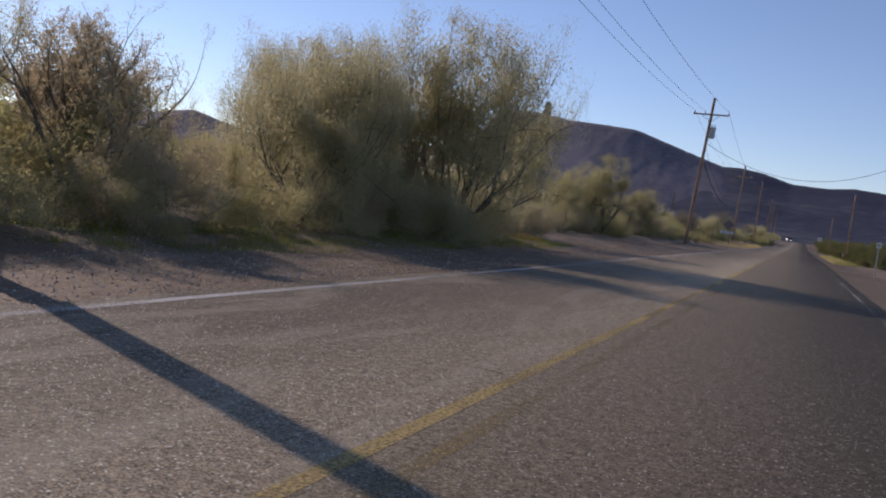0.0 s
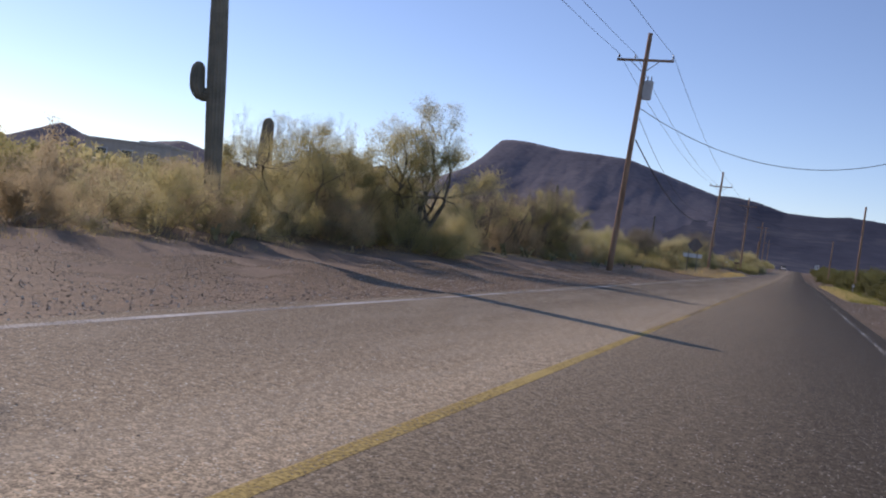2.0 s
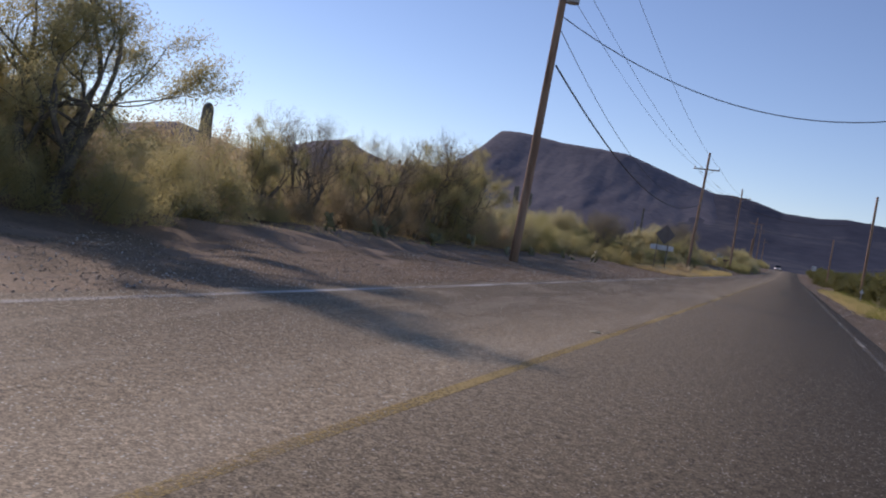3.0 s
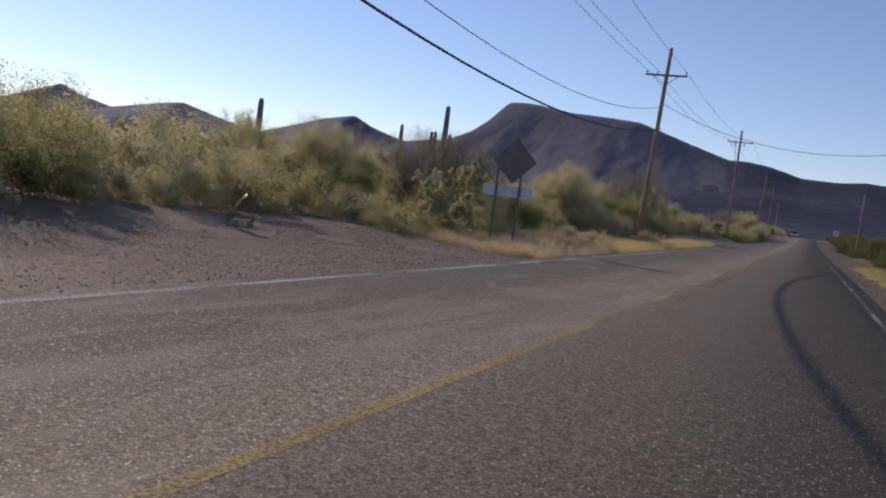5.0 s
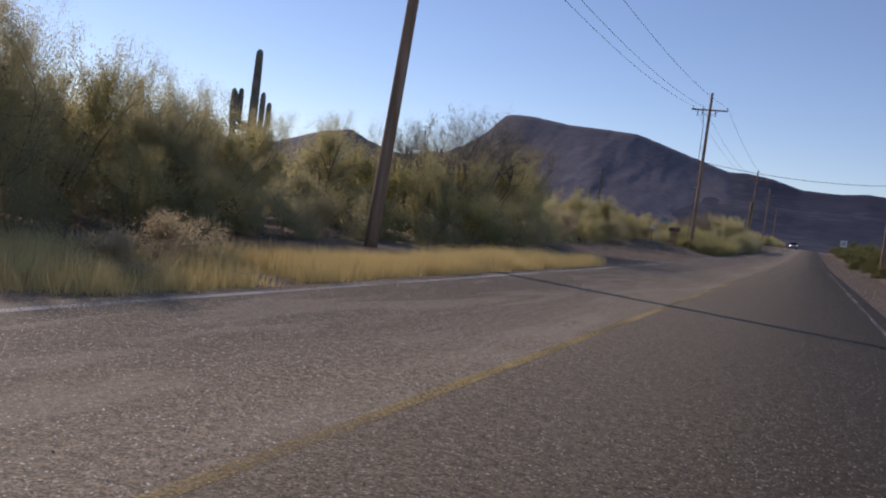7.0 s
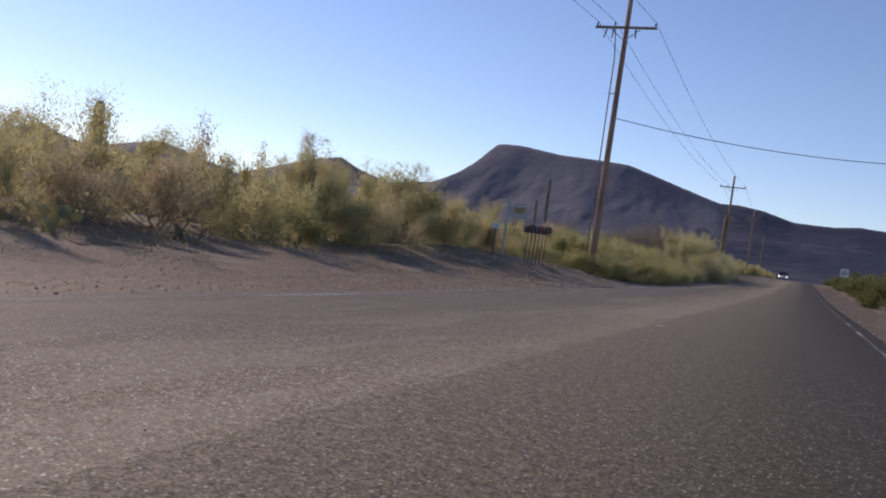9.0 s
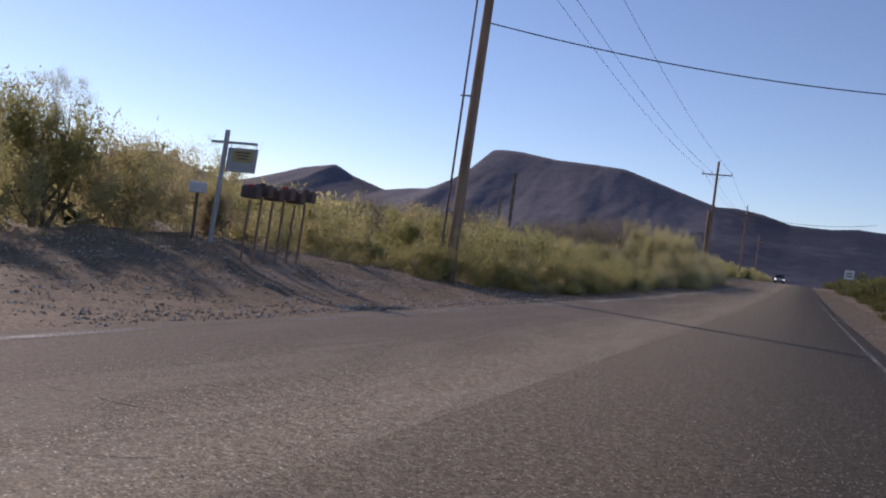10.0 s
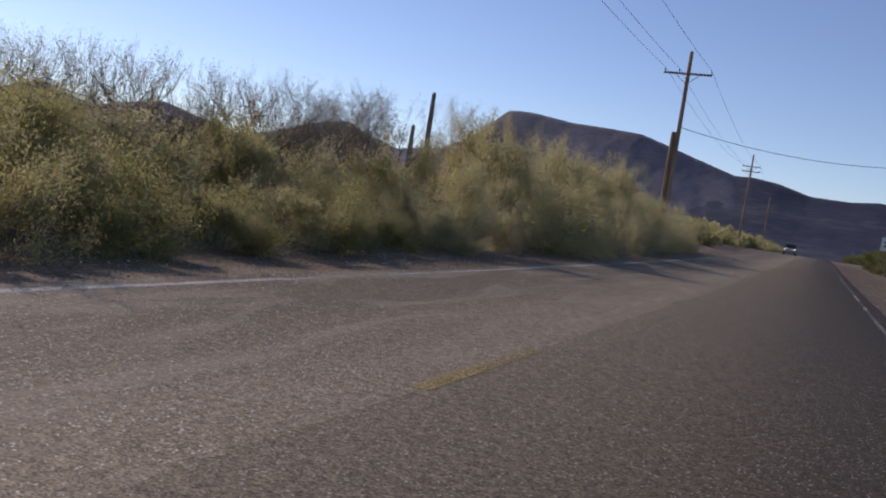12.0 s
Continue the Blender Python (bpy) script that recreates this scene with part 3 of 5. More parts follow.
# ---- vegetation ----
def grow(rng, start, way, length, radius, depth, wood, tips, spread=0.6, up=0.15, kids=(2, 4), shrink=0.68, wiggle=0.18, sides=5):
    n = 5
    p, d = np.array(start, float), np.array(way, float)
    path = [p.copy()]
    for i in range(n - 1):
        d = d + rng.normal(size=3) * wiggle + np.array([0, 0, up * 0.4])
        d /= np.linalg.norm(d)
        p = p + d * length / (n - 1)
        p[2] = max(p[2], 0.04)
        path.append(p.copy())
    radii = np.linspace(radius, radius * 0.62, n)
    v, q, t = tube(path, radii, sides if depth > 1 else 3)
    wood.add(v, q)
    if depth <= 1:
        tips.append((np.array(path), depth))
    if depth == 0:
        return
    for c in range(rng.integers(kids[0], kids[1] + 1)):
        f = rng.uniform(0.35, 1.0) if c else 1.0
        k = min(n - 1, int(round(f * (n - 1))))
        nd = d + rng.normal(size=3) * spread
        nd[2] += up
        nd /= np.linalg.norm(nd)
        grow(rng, path[k], nd, length * shrink * rng.uniform(0.8, 1.2), radii[k] * 0.66, depth - 1, wood, tips, spread, up, kids, shrink, wiggle, sides)


def leaf_cloud(rng, tips, count, size, blur, aspect=0.3, rise=0.5):
    """Slim three-cornered leaves and leafy twig ends round the tips, pointing out and up."""
    share = np.array([1.0 if d == 0 else 0.5 for _, d in tips])
    pick = rng.choice(len(tips), count, p=share / share.sum())
    P = np.stack([p for p, _ in tips])[pick]
    f = rng.uniform(0.1, 1.0, count) * (P.shape[1] - 1)
    i = np.minimum(f.astype(int), P.shape[1] - 2)
    w = (f - i)[:, None]
    k = np.arange(count)
    c = P[k, i] * (1 - w) + P[k, i + 1] * w + np.clip(rng.normal(size=(count, 3)), -1.25, 1.25) * blur * rng.uniform(0.2, 1.0, (count, 1))
    c[:, 2] = np.abs(c[:, 2]) + 0.02
    d = rng.normal(size=(count, 3)) * 0.75
    d[:, 2] += rise
    d /= np.linalg.norm(d, axis=1)[:, None]
    e = np.cross(d, rng.normal(size=(count, 3)))
    e /= np.linalg.norm(e, axis=1)[:, None]
    s = size * rng.uniform(0.55, 1.5, (count, 1))
    v = np.stack([c - e * s * aspect * 0.5, c + e * s * aspect * 0.5, c + d * s], 1).reshape(-1, 3)
    return v


def fit_size(wood, leaf, height, spread):
    """Brings a grown plant to the wished height and width, over its root."""
    mid = np.median(leaf, axis=0)
    for vs in wood.v + [leaf]:
        vs[:, :2] -= mid[:2] * np.clip(vs[:, 2:3] / max(mid[2], 0.1), 0, 1.3)
    top = np.percentile(leaf[:, 2], 99.5)
    wide = np.percentile(np.linalg.norm(leaf[:, :2], axis=1), 95)
    s = np.array([spread / wide, spread / wide, height / top])
    out = []
    for v in wood.v + [leaf]:
        v = v * s
        k = 0.78 * height
        v[:, 2] = np.where(v[:, 2] > k, k + 0.3 * height * np.tanh((v[:, 2] - k) / (0.3 * height)), v[:, 2])
        r = np.linalg.norm(v[:, :2], axis=1) + 1e-6
        m = 0.8 * spread
        v[:, :2] *= (np.where(r > m, m + 0.3 * spread * np.tanh((r - m) / (0.3 * spread)), r) / r)[:, None]
        out.append(v)
    wood.v = out[:-1]
    return wood, out[-1]


def fine_outside(leaf):
    """Leaves shrink about their middle towards the crown's outside and top."""
    t = leaf.reshape(-1, 3, 3)
    c = t.mean(axis=1, keepdims=True)
    u = np.sqrt((c[..., :1] ** 2 + c[..., 1:2] ** 2) / (np.percentile(np.abs(c[..., 0]), 95) ** 2) + (c[..., 2:] / np.percentile(c[..., 2], 98)) ** 2 * 1.2)
    return (c + (t - c) * np.clip(1.95 - 1.05 * u, 0.52, 1.8)).reshape(-1, 3)


def plant_meshes(seed, height, spread, stems, depth, count, size, leaf, lean=(0.1, 0.6), first=0.3, trunk=0.1, blur=0.12,
                 spread_n=0.55, up=0.2, kids=(2, 3), aspect=0.3, names=("trunk", "crown"), wood_mat=None, shrink=0.7, rise=0.5, fine=True):
    rng = np.random.default_rng(seed)
    wood, tips = Bag(), []
    for s in range(stems):
        a = (s + rng.uniform(-0.3, 0.3)) * 2 * np.pi / stems * 1.618
        le = lean[0] + (lean[1] - lean[0]) * ((s + 0.5) / stems)
        w = np.array([np.cos(a) * le, np.sin(a) * le, 1.0])
        w /= np.linalg.norm(w)
        grow(rng, (np.cos(a) * 0.1, np.sin(a) * 0.1, -0.08), w, height * first * rng.uniform(0.85, 1.15), trunk, depth, wood, tips, spread_n, up, kids, shrink)
    lv = leaf_cloud(rng, tips, count, size, blur, aspect, rise)
    wood, lv = fit_size(wood, lv, height, spread)
    lv = fine_outside(lv) if fine else lv
    crown = mesh_np(names[1], lv, np.zeros((0, 4)), leaf, tris=np.arange(len(lv)).reshape(-1, 3))
    return wood.mesh(names[0], wood_mat or M_BARK, True), crown


def shrub_meshes(seed, height, spread, leaf, count=8500, size=0.085, stems=15, blur=0.28, aspect=0.3, depth=2):
    """A many-stemmed desert shrub, leafy almost to the ground."""
    return plant_meshes(seed, height, spread, stems, depth, count, size, leaf, (0.05, 2.6), 0.42, 0.016, blur, 0.55, 0.08, (2, 3), aspect,
                        ("stem_tangle", "foliage"), M_TWIG, 0.66, 0.6)


def plant(name, meshes, x, y, rz, sx, sz, label, category, group=""):
    e = thing(name, x, y, gz(x, y) - 0.03, label, category, group, rz=rz)
    e.scale = (sx, sx, sz)
    for me in meshes:
        under(new(me.name.split(".")[0], me), e)
    return e


SIZES = {"olive": ((2.6, 1.7), (2.3, 1.9), (2.9, 1.7)), "green": ((2.5, 1.8), (2.2, 1.8)), "brown": ((2.2, 1.7), (2.5, 1.7)), "dark": ((2.6, 1.8), (2.9, 1.9))}
LEAF_OF = {"olive": M_LEAF_OLIVE, "green": M_LEAF_GREEN, "brown": M_LEAF_BROWN, "dark": M_LEAF_DARK}
# dense shrubs for the front row, lighter ones behind
KINDS = [{k: [shrub_meshes(100 + 20 * j + i, h, w, LEAF_OF[k], count, size, stems) for i, (h, w) in enumerate(SIZES[k])] for j, k in enumerate(SIZES)}
         for count, size, stems in ((15000, 0.057, 7), (8500, 0.08, 4), (4200, 0.125, 3))]
SHRUB_LABEL = {
    "olive": "dense olive green desert shrub with thin stems",
    "green": "yellow-green creosote shrub with small leaves",
    "brown": "dry brown shrub of fine twigs and withered leaves",
    "dark": "dark green dense shrub with small leaves",
}
plant_rng = random.Random(5)


def shrub(kind, x, y, h, wide=1.0, row=0, group="roadside shrubs"):
    i = plant_rng.randrange(len(SIZES[kind]))
    s = h / SIZES[kind][i][0]
    w = (0.55 * s + 0.45) * wide * plant_rng.uniform(0.9, 1.15)
    return plant("shrub", KINDS[row][kind][i], x, y, plant_rng.uniform(0, 360), w, s, SHRUB_LABEL[kind], "shrub", group)


# front line of the scrub and its height along the road: y, x, height
FRONT = [(8, -8.6, 1.8), (14, -8.9, 2.0), (24, -9.4, 2.3), (31, -10.0, 2.2), (34, -10.6, 1.5), (38, -12.4, 1.8), (46, -13.4, 2.0), (52, -13.6, 2.4), (58, -13.6, 2.6), (68, -13.6, 2.7),
         (76, -12.9, 2.8), (86, -11.9, 3.1), (96, -11.5, 2.8), (103, -11.9, 2.0), (107, -10.2, 1.6), (113, -10.0, 2.2), (119, -10.0, 2.3), (123, -9.8, 1.9), (130, -9.3, 2.3), (140, -8.8, 2.1), (148, -8.6, 2.6), (155, -9.0, 2.8), (160, -11.8, 2.5),
         (176, -11.3, 2.7), (183, -11.1, 2.8), (187, -10.3, 2.6), (189.5, -9.5, 2.1), (193, -8.5, 1.9), (196, -6.9, 1.9), (200, -6.2, 2.1), (206, -6.0, 2.1), (211, -6.1, 2.2), (216, -6.4, 1.9), (222, -6.6, 2.1), (236, -6.4, 3.2), (255, -6.8, 3.6), (285, -8.0, 3.2)]
MIX = [(-20, ["brown", "brown", "olive", "dark"]), (18, ["dark", "olive", "brown"]), (36, ["brown", "olive", "brown", "green"]), (62, ["olive", "brown", "brown"]),
       (88, ["olive", "dark", "green"]), (105, ["green", "olive", "green"]), (122, ["dark", "olive", "green"]), (156, ["olive", "green", "brown"]), (194, ["green", "olive", "green"]), (225, ["olive", "dark", "dark"])]


def along(y, k):
    return float(np.interp(y, [f[0] for f in FRONT], [f[k] for f in FRONT]))


def kind_at(y):
    return plant_rng.choice([m for y0, m in MIX if y0 <= y][-1])


for row, (step, back, gain) in enumerate(((2.3, 0.0, 0.8), (2.7, 2.3, 1.08))):
    y = -7.0 + row
    while y < 272:
        yy = y + plant_rng.uniform(-0.5, 0.5)
        shrub(kind_at(yy), along(yy, 1) - back + plant_rng.uniform(-0.5, 0.4), yy, along(yy, 2) * gain * plant_rng.uniform(0.8, 1.2), row=row)
        y += step * plant_rng.uniform(0.85, 1.15)


# undergrowth below the large mesquite
for ux, uy, uh in ((-8.6, 25.4, 2.1), (-8.9, 28.2, 2.0), (-11.4, 23.6, 3.0), (-11.8, 26.4, 3.2), (-11.3, 29.4, 3.1), (-12.6, 31.8, 3.3), (-10.6, 21.4, 2.8), (-13.2, 28.0, 3.6), (-12.8, 34.6, 2.6), (-10.3, 32.2, 1.9), (-8.3, 23.4, 2.7), (-8.2, 27.0, 2.7), (-8.7, 30.2, 2.3), (-9.4, 21.0, 2.7)):
    shrub("dark", ux, uy, uh, 1.15)


# tall bushes below the bare trees
for ux, uy, uh, uk in ((-14.6, 57.4, 3.0, "olive"), (-15.0, 61.8, 3.4, "brown"), (-14.4, 64.6, 3.0, "olive"), (-14.6, 67.2, 2.7, "brown"), (-15.4, 55.2, 2.7, "brown")):
    shrub(uk, ux, uy, uh, 1.2, 1)
# taller bushes behind the front of the scrub
for ux, uy, uh, uk in ((-13.5, 36.4, 2.8, "dark"), (-13.3, 38.8, 2.9, "olive"), (-13.5, 41.4, 2.6, "dark"), (-12.5, 37.6, 2.3, "brown"), (-11.6, 130.4, 3.0, "dark"), (-12.0, 133.8, 3.2, "dark"), (-11.2, 126.8, 2.8, "dark"), (-12.4, 136.4, 2.8, "dark")):
    shrub(uk, ux, uy, uh, 1.15, 0)
# thick bushes behind the mailboxes and along the far end of the pull-in
for ux, uy, uh, uk in ((-9.4, 200.8, 2.0, "olive"), (-9.6, 203.0, 2.05, "dark"), (-9.6, 205.2, 2.0, "olive"), (-9.0, 207.6, 2.0, "dark"), (-8.7, 210.6, 2.0, "olive"),
                       (-9.1, 213.6, 1.95, "dark"), (-9.0, 216.2, 2.0, "olive"), (-9.0, 218.8, 2.1, "dark"), (-8.9, 221.6, 2.1, "olive"), (-8.7, 224.4, 2.2, "dark"), (-8.6, 227.4, 2.4, "olive")):
    shrub(uk, ux, uy, uh, 1.25, 1)
# low growth that hides the feet of the front shrubs
for y0, y1 in ((56.0, 103.0), (187.0, 228.0)):
    y = y0
    while y < y1:
        shrub(kind_at(y), along(y, 1) + plant_rng.uniform(-0.1, 0.4), y, plant_rng.uniform(0.8, 1.2), 0.95, 1)
        y += plant_rng.uniform(1.5, 2.1)
# bushes in front of the tall saguaro and the spreading tree
for k, uy in enumerate((41.4, 43.6, 45.6, 47.6, 49.4, 51.6, 53.4, 55.6, 57.6, 59.6, 61.8, 63.8, 66.0)):
    shrub(("olive", "brown", "dark")[k % 3], -12.3 + 0.25 * (k % 2), uy, 1.6 + 0.06 * k, 1.0, 0)
for ux, uy, uh in ((-10.6, 58.4, 1.7), (-10.4, 60.6, 1.8), (-10.6, 62.8, 1.8)):
    shrub("olive", ux, uy, uh, 0.9, 0)
# bushes round the foot of the palo verde
for ux, uy, uh in ((-9.5, 35.6, 1.3), (-9.4, 37.4, 1.5), (-10.0, 39.0, 1.6), (-11.2, 38.2, 1.9)):
    shrub("brown", ux, uy, uh, 1.1, 0)
# olive bushes among the cholla by the sign
for ux, uy, uh in ((-8.3, 107.6, 1.0), (-8.2, 110.2, 1.15), (-8.6, 111.8, 1.3), (-8.9, 106.4, 1.1)):
    shrub("olive", ux, uy, uh, 0.95, 0)
# low bushes between the sign and the dense trees
for ux, uy, uh, uk in ((-11.4, 120.6, 1.9, "olive"), (-11.5, 122.6, 1.85, "dark"), (-11.4, 124.6, 1.85, "olive"), (-11.3, 126.6, 2.1, "dark")):
    shrub(uk, ux, uy, uh, 1.2, 0)
# low dry bushes in the golden grass
for ux, uy, uh in ((-5.2, 111.6, 0.8), (-5.6, 113.0, 0.95), (-5.0, 114.2, 0.75), (-5.6, 128.6, 0.9), (-6.4, 121.0, 0.8), (-5.2, 127.4, 0.6)):
    shrub("brown", ux, uy, uh, 0.8, 1)


def scrub_belt(name, spots, leaf, label, seed, row=1):
    """A belt of shrubs too close together to tell apart: one sheet of leaves and stems."""
    rng = np.random.default_rng(seed)
    parts = []
    for x, y, h in spots:
        me = KINDS[row]["dark"][int(rng.integers(2))]
        hs = h / 2.7
        a, w = rng.uniform(0, 6.283), (0.55 * hs + 0.45) * rng.uniform(0.95, 1.25)
        co = np.zeros(len(me[1].vertices) * 3, np.float32)
        me[1].vertices.foreach_get("co", co)
        p = co.reshape(-1, 3) * np.array([w, w, hs])
        p = np.stack([p[:, 0] * np.cos(a) - p[:, 1] * np.sin(a), p[:, 0] * np.sin(a) + p[:, 1] * np.cos(a), p[:, 2]], -1)
        parts.append(p + np.array([x, y, gz(x, y) - 0.03]))
    v = np.concatenate(parts)
    tagged(new(name, mesh_np(name, v, np.zeros((0, 4)), leaf, tris=np.arange(len(v)).reshape(-1, 3))), label, "scrub", kind="stuff")


belt_rng = random.Random(9)
scrub_belt("desert_scrub", [(8.1 + 0.9 * (k % 2) + belt_rng.uniform(-0.5, 0.9), 84 + 3.4 * k + belt_rng.uniform(-1.2, 1.2), belt_rng.uniform(1.5, 3.0)) for k in range(70)],
           M_CREOSOTE, "dark green creosote scrub beside the far shoulder", 51, 2)
for k, (m, lab) in enumerate(((M_LEAF_OLIVE, "olive scrub behind the roadside shrubs"), (M_LEAF_BROWN, "dry brown scrub behind the roadside shrubs"))):
    scrub_belt("desert_scrub", [(along(y, 1) - 4.9 + belt_rng.uniform(-0.6, 0.5), y + belt_rng.uniform(-0.6, 0.6), along(y, 2) * 1.05 * belt_rng.uniform(0.8, 1.2)) for y in np.arange(-5 + 4.2 * k, 272, 8.4)],
               m, lab, 61 + k, 2)


def scrub_stuff():
    """The open scrub of the plain, too far off and too many to tell apart."""
    rng = np.random.default_rng(77)
    base = [plant_meshes(190 + i, 1.0, 0.8, 6, 1, 420, 0.14, M_LEAF_OLIVE, (0.05, 2.2), 0.5, 0.012, 0.13, aspect=0.45)[1] for i in range(3)]
    pts = []
    for me in base:
        co = np.zeros(len(me.vertices) * 3, np.float32)
        me.vertices.foreach_get("co", co)
        pts.append(co.reshape(-1, 3))
    out = {0: [], 1: [], 2: []}
    spots = [(-17 - 80 * rng.random() ** 1.5, rng.uniform(-20, 460)) for _ in range(950)]
    spots += [(rng.uniform(9.0, 16.0), rng.uniform(112, 480)) for _ in range(150)] + [(rng.uniform(14, 90), rng.uniform(90, 600)) for _ in range(80)]
    spots += [(-rng.uniform(8.5, 17.0), rng.uniform(270, 520)) for _ in range(150)]
    for x, y in spots:
        h = rng.uniform(1.3, 2.9) if x < -15 else rng.uniform(1.8, 3.4)
        a = rng.uniform(0, 6.28)
        p = pts[rng.integers(3)] * np.array([h * rng.uniform(0.9, 1.3), h * rng.uniform(0.9, 1.3), h])
        p = np.stack([p[:, 0] * np.cos(a) - p[:, 1] * np.sin(a), p[:, 0] * np.sin(a) + p[:, 1] * np.cos(a), p[:, 2]], -1)
        out[2 if x > 0 else int(rng.random() < 0.5)].append(p + np.array([x, y, gz(x, y) - 0.05]))
    for k, (m, lab) in enumerate(((M_LEAF_OLIVE, "olive desert scrub covering the plain"), (M_LEAF_GREEN, "yellow-green desert scrub covering the plain"), (M_CREOSOTE, "dark green desert scrub beyond the far shoulder"))):
        v = np.concatenate(out[k])
        tagged(new("desert_scrub", mesh_np("desert_scrub", v, np.zeros((0, 4)), m, tris=np.arange(len(v)).reshape(-1, 3))), lab, "scrub", kind="stuff")


scrub_stuff()

T_MESQUITE = plant_meshes(11, 8.2, 5.2, 16, 4, 88000, 0.074, M_LEAF_DARK, (0.05, 2.6), 0.21, 0.06, 0.3, 0.55, 0.1, (2, 3), 0.3, rise=0.9)
T_FEATHER = plant_meshes(15, 5.0, 2.9, 7, 3, 17000, 0.1, M_LEAF_BROWN, (0.1, 0.9), 0.34, 0.06, 0.13, 0.5, 0.22, (2, 4), 0.24)
T_OPEN = plant_meshes(22, 5.6, 2.9, 5, 4, 52000, 0.05, M_LEAF_OLIVE, (0.25, 0.85), 0.33, 0.085, 0.2, 0.55, 0.16, (2, 3), 0.24, fine=False)
T_BARE = plant_meshes(33, 6.4, 3.2, 7, 4, 22000, 0.05, M_LEAF_TWIG, (0.15, 1.0), 0.28, 0.07, 0.15, 0.55, 0.13, (3, 4), 0.22, fine=False)
T_FULL = plant_meshes(41, 4.6, 2.5, 10, 3, 38000, 0.068, M_LEAF_OLIVE, (0.1, 2.2), 0.33, 0.05, 0.22, 0.6, 0.03, (2, 3), 0.3)
BASE_H = {id(T_MESQUITE): 8.2, id(T_FEATHER): 5.0, id(T_OPEN): 5.6, id(T_BARE): 6.4, id(T_FULL): 4.6}


def tree(meshes, x, y, h, label, wide=1.0, rz=None):
    s = h / BASE_H[id(meshes)]
    return plant("tree", meshes, x, y, plant_rng.uniform(0, 360) if rz is None else rz, s * wide, s, label, "tree", "roadside trees")


tree(T_MESQUITE, -9.3, 27.2, 7.6, "large dense mesquite tree with dark small leaves", 0.87, 20)
tree(T_MESQUITE, -12.0, 25.4, 6.2, "dense mesquite tree behind the nearer one", 0.75, 310)
tree(T_MESQUITE, -10.2, 19.8, 5.3, "dense mesquite tree with dark small leaves", 0.95, 150)
tree(T_MESQUITE, -14.0, 25.0, 5.8, "dense mesquite tree behind the nearer one", 0.9, 260)
tree(T_FEATHER, -11.2, 13.0, 4.0, "feathery tree with thin grey branches and dry leaves", 1.0, 40)
tree(T_FEATHER, -13.4, 14.8, 4.2, "feathery tree with thin grey branches and dry leaves", 1.2, 140)
tree(T_FULL, -13.4, 11.2, 3.9, "leafy desert tree behind the roadside shrubs", 1.1)
tree(T_OPEN, -10.3, 36.9, 5.0, "open palo verde tree with fine sparse foliage", 1.08, 100)
tree(T_OPEN, -11.5, 60.4, 5.7, "spreading mesquite tree with open crown and fine leaves", 1.2, 10)
tree(T_OPEN, -12.9, 55.4, 4.0, "low spreading mesquite tree with fine leaves", 1.35, 130)
tree(T_BARE, -17.5, 60.6, 5.0, "bare spreading tree of many thin upright branches", 0.95, 200)
tree(T_FULL, -13.6, 60.4, 4.4, "leafy lower tree beside a spreading one", 0.9, 70)
for k, (bx, by, bh) in enumerate(((-14.0, 70.8, 3.3), (-13.5, 73.0, 3.9), (-13.3, 75.6, 3.4), (-13.0, 77.5, 4.0), (-12.6, 80.2, 4.1), (-12.5, 82.5, 4.7), (-12.5, 86.0, 4.6))):
    tree(T_BARE if k % 2 else T_OPEN, bx, by, bh, "bare-topped bushy tree with thin branches" if k % 2 else "small open tree with sparse foliage", 0.95)
tree(T_FULL, -12.4, 83.5, 4.2, "small leafy desert tree over the scrub", 0.9)
tree(T_MESQUITE, -14.4, 110.2, 3.25, "dense rounded mesquite tree with dark small leaves", 1.0, 60)
for bx, by, bh in ((-12.0, 113.6, 3.3), (-12.6, 115.8, 3.8), (-12.2, 117.8, 3.9), (-12.8, 119.8, 3.7), (-12.4, 121.8, 3.2)):
    tree(T_BARE, bx, by, bh, "bare-topped bushy tree behind the sign", 0.95)
tree(T_FULL, -14.4, 117.0, 3.2, "rounded leafy desert tree", 1.1)
tree(T_MESQUITE, -10.3, 128.8, 3.8, "dense dark mesquite tree behind dry grass", 0.85, 80)
tree(T_FULL, -11.0, 131.6, 3.7, "small leafy desert tree behind dry grass", 0.85)
tree(T_MESQUITE, -11.3, 134.2, 3.3, "dense dark mesquite tree behind dry grass", 0.9, 190)
tree(T_FULL, -11.4, 136.8, 3.3, "small leafy desert tree behind dry grass", 0.95)
tree(T_FULL, -9.6, 145.5, 3.2, "small leafy desert tree beside dry grass", 0.9)
tree(T_FULL, -29.0, 126.0, 4.5, "dense round desert tree out on the plain", 1.5)
tree(T_BARE, -10.8, 152.2, 5.5, "bare-topped spreading desert tree", 1.15)
tree(T_FULL, -12.0, 138.5, 3.1, "leafy desert tree behind the grass", 1.0)
tree(T_FULL, -11.8, 142.4, 3.5, "leafy desert tree behind the grass", 1.0)
tree(T_FULL, -11.2, 150.0, 3.8, "leafy desert tree behind the grass", 1.0)
tree(T_FULL, -11.2, 154.6, 4.2, "leafy desert tree behind the grass", 1.0)
tree(T_BARE, -11.2, 147.0, 4.2, "bare-topped spreading desert tree", 1.1)
tree(T_BARE, -11.2, 159.5, 5.2, "bare-topped spreading desert tree", 0.95)
tree(T_FULL, -10.4, 157.5, 4.0, "leafy desert tree with a bare top", 0.9)
tree(T_OPEN, -13.4, 178.3, 3.7, "small open tree over green scrub", 0.9)
tree(T_OPEN, -12.6, 184.8, 3.5, "small open tree over green scrub", 0.8)
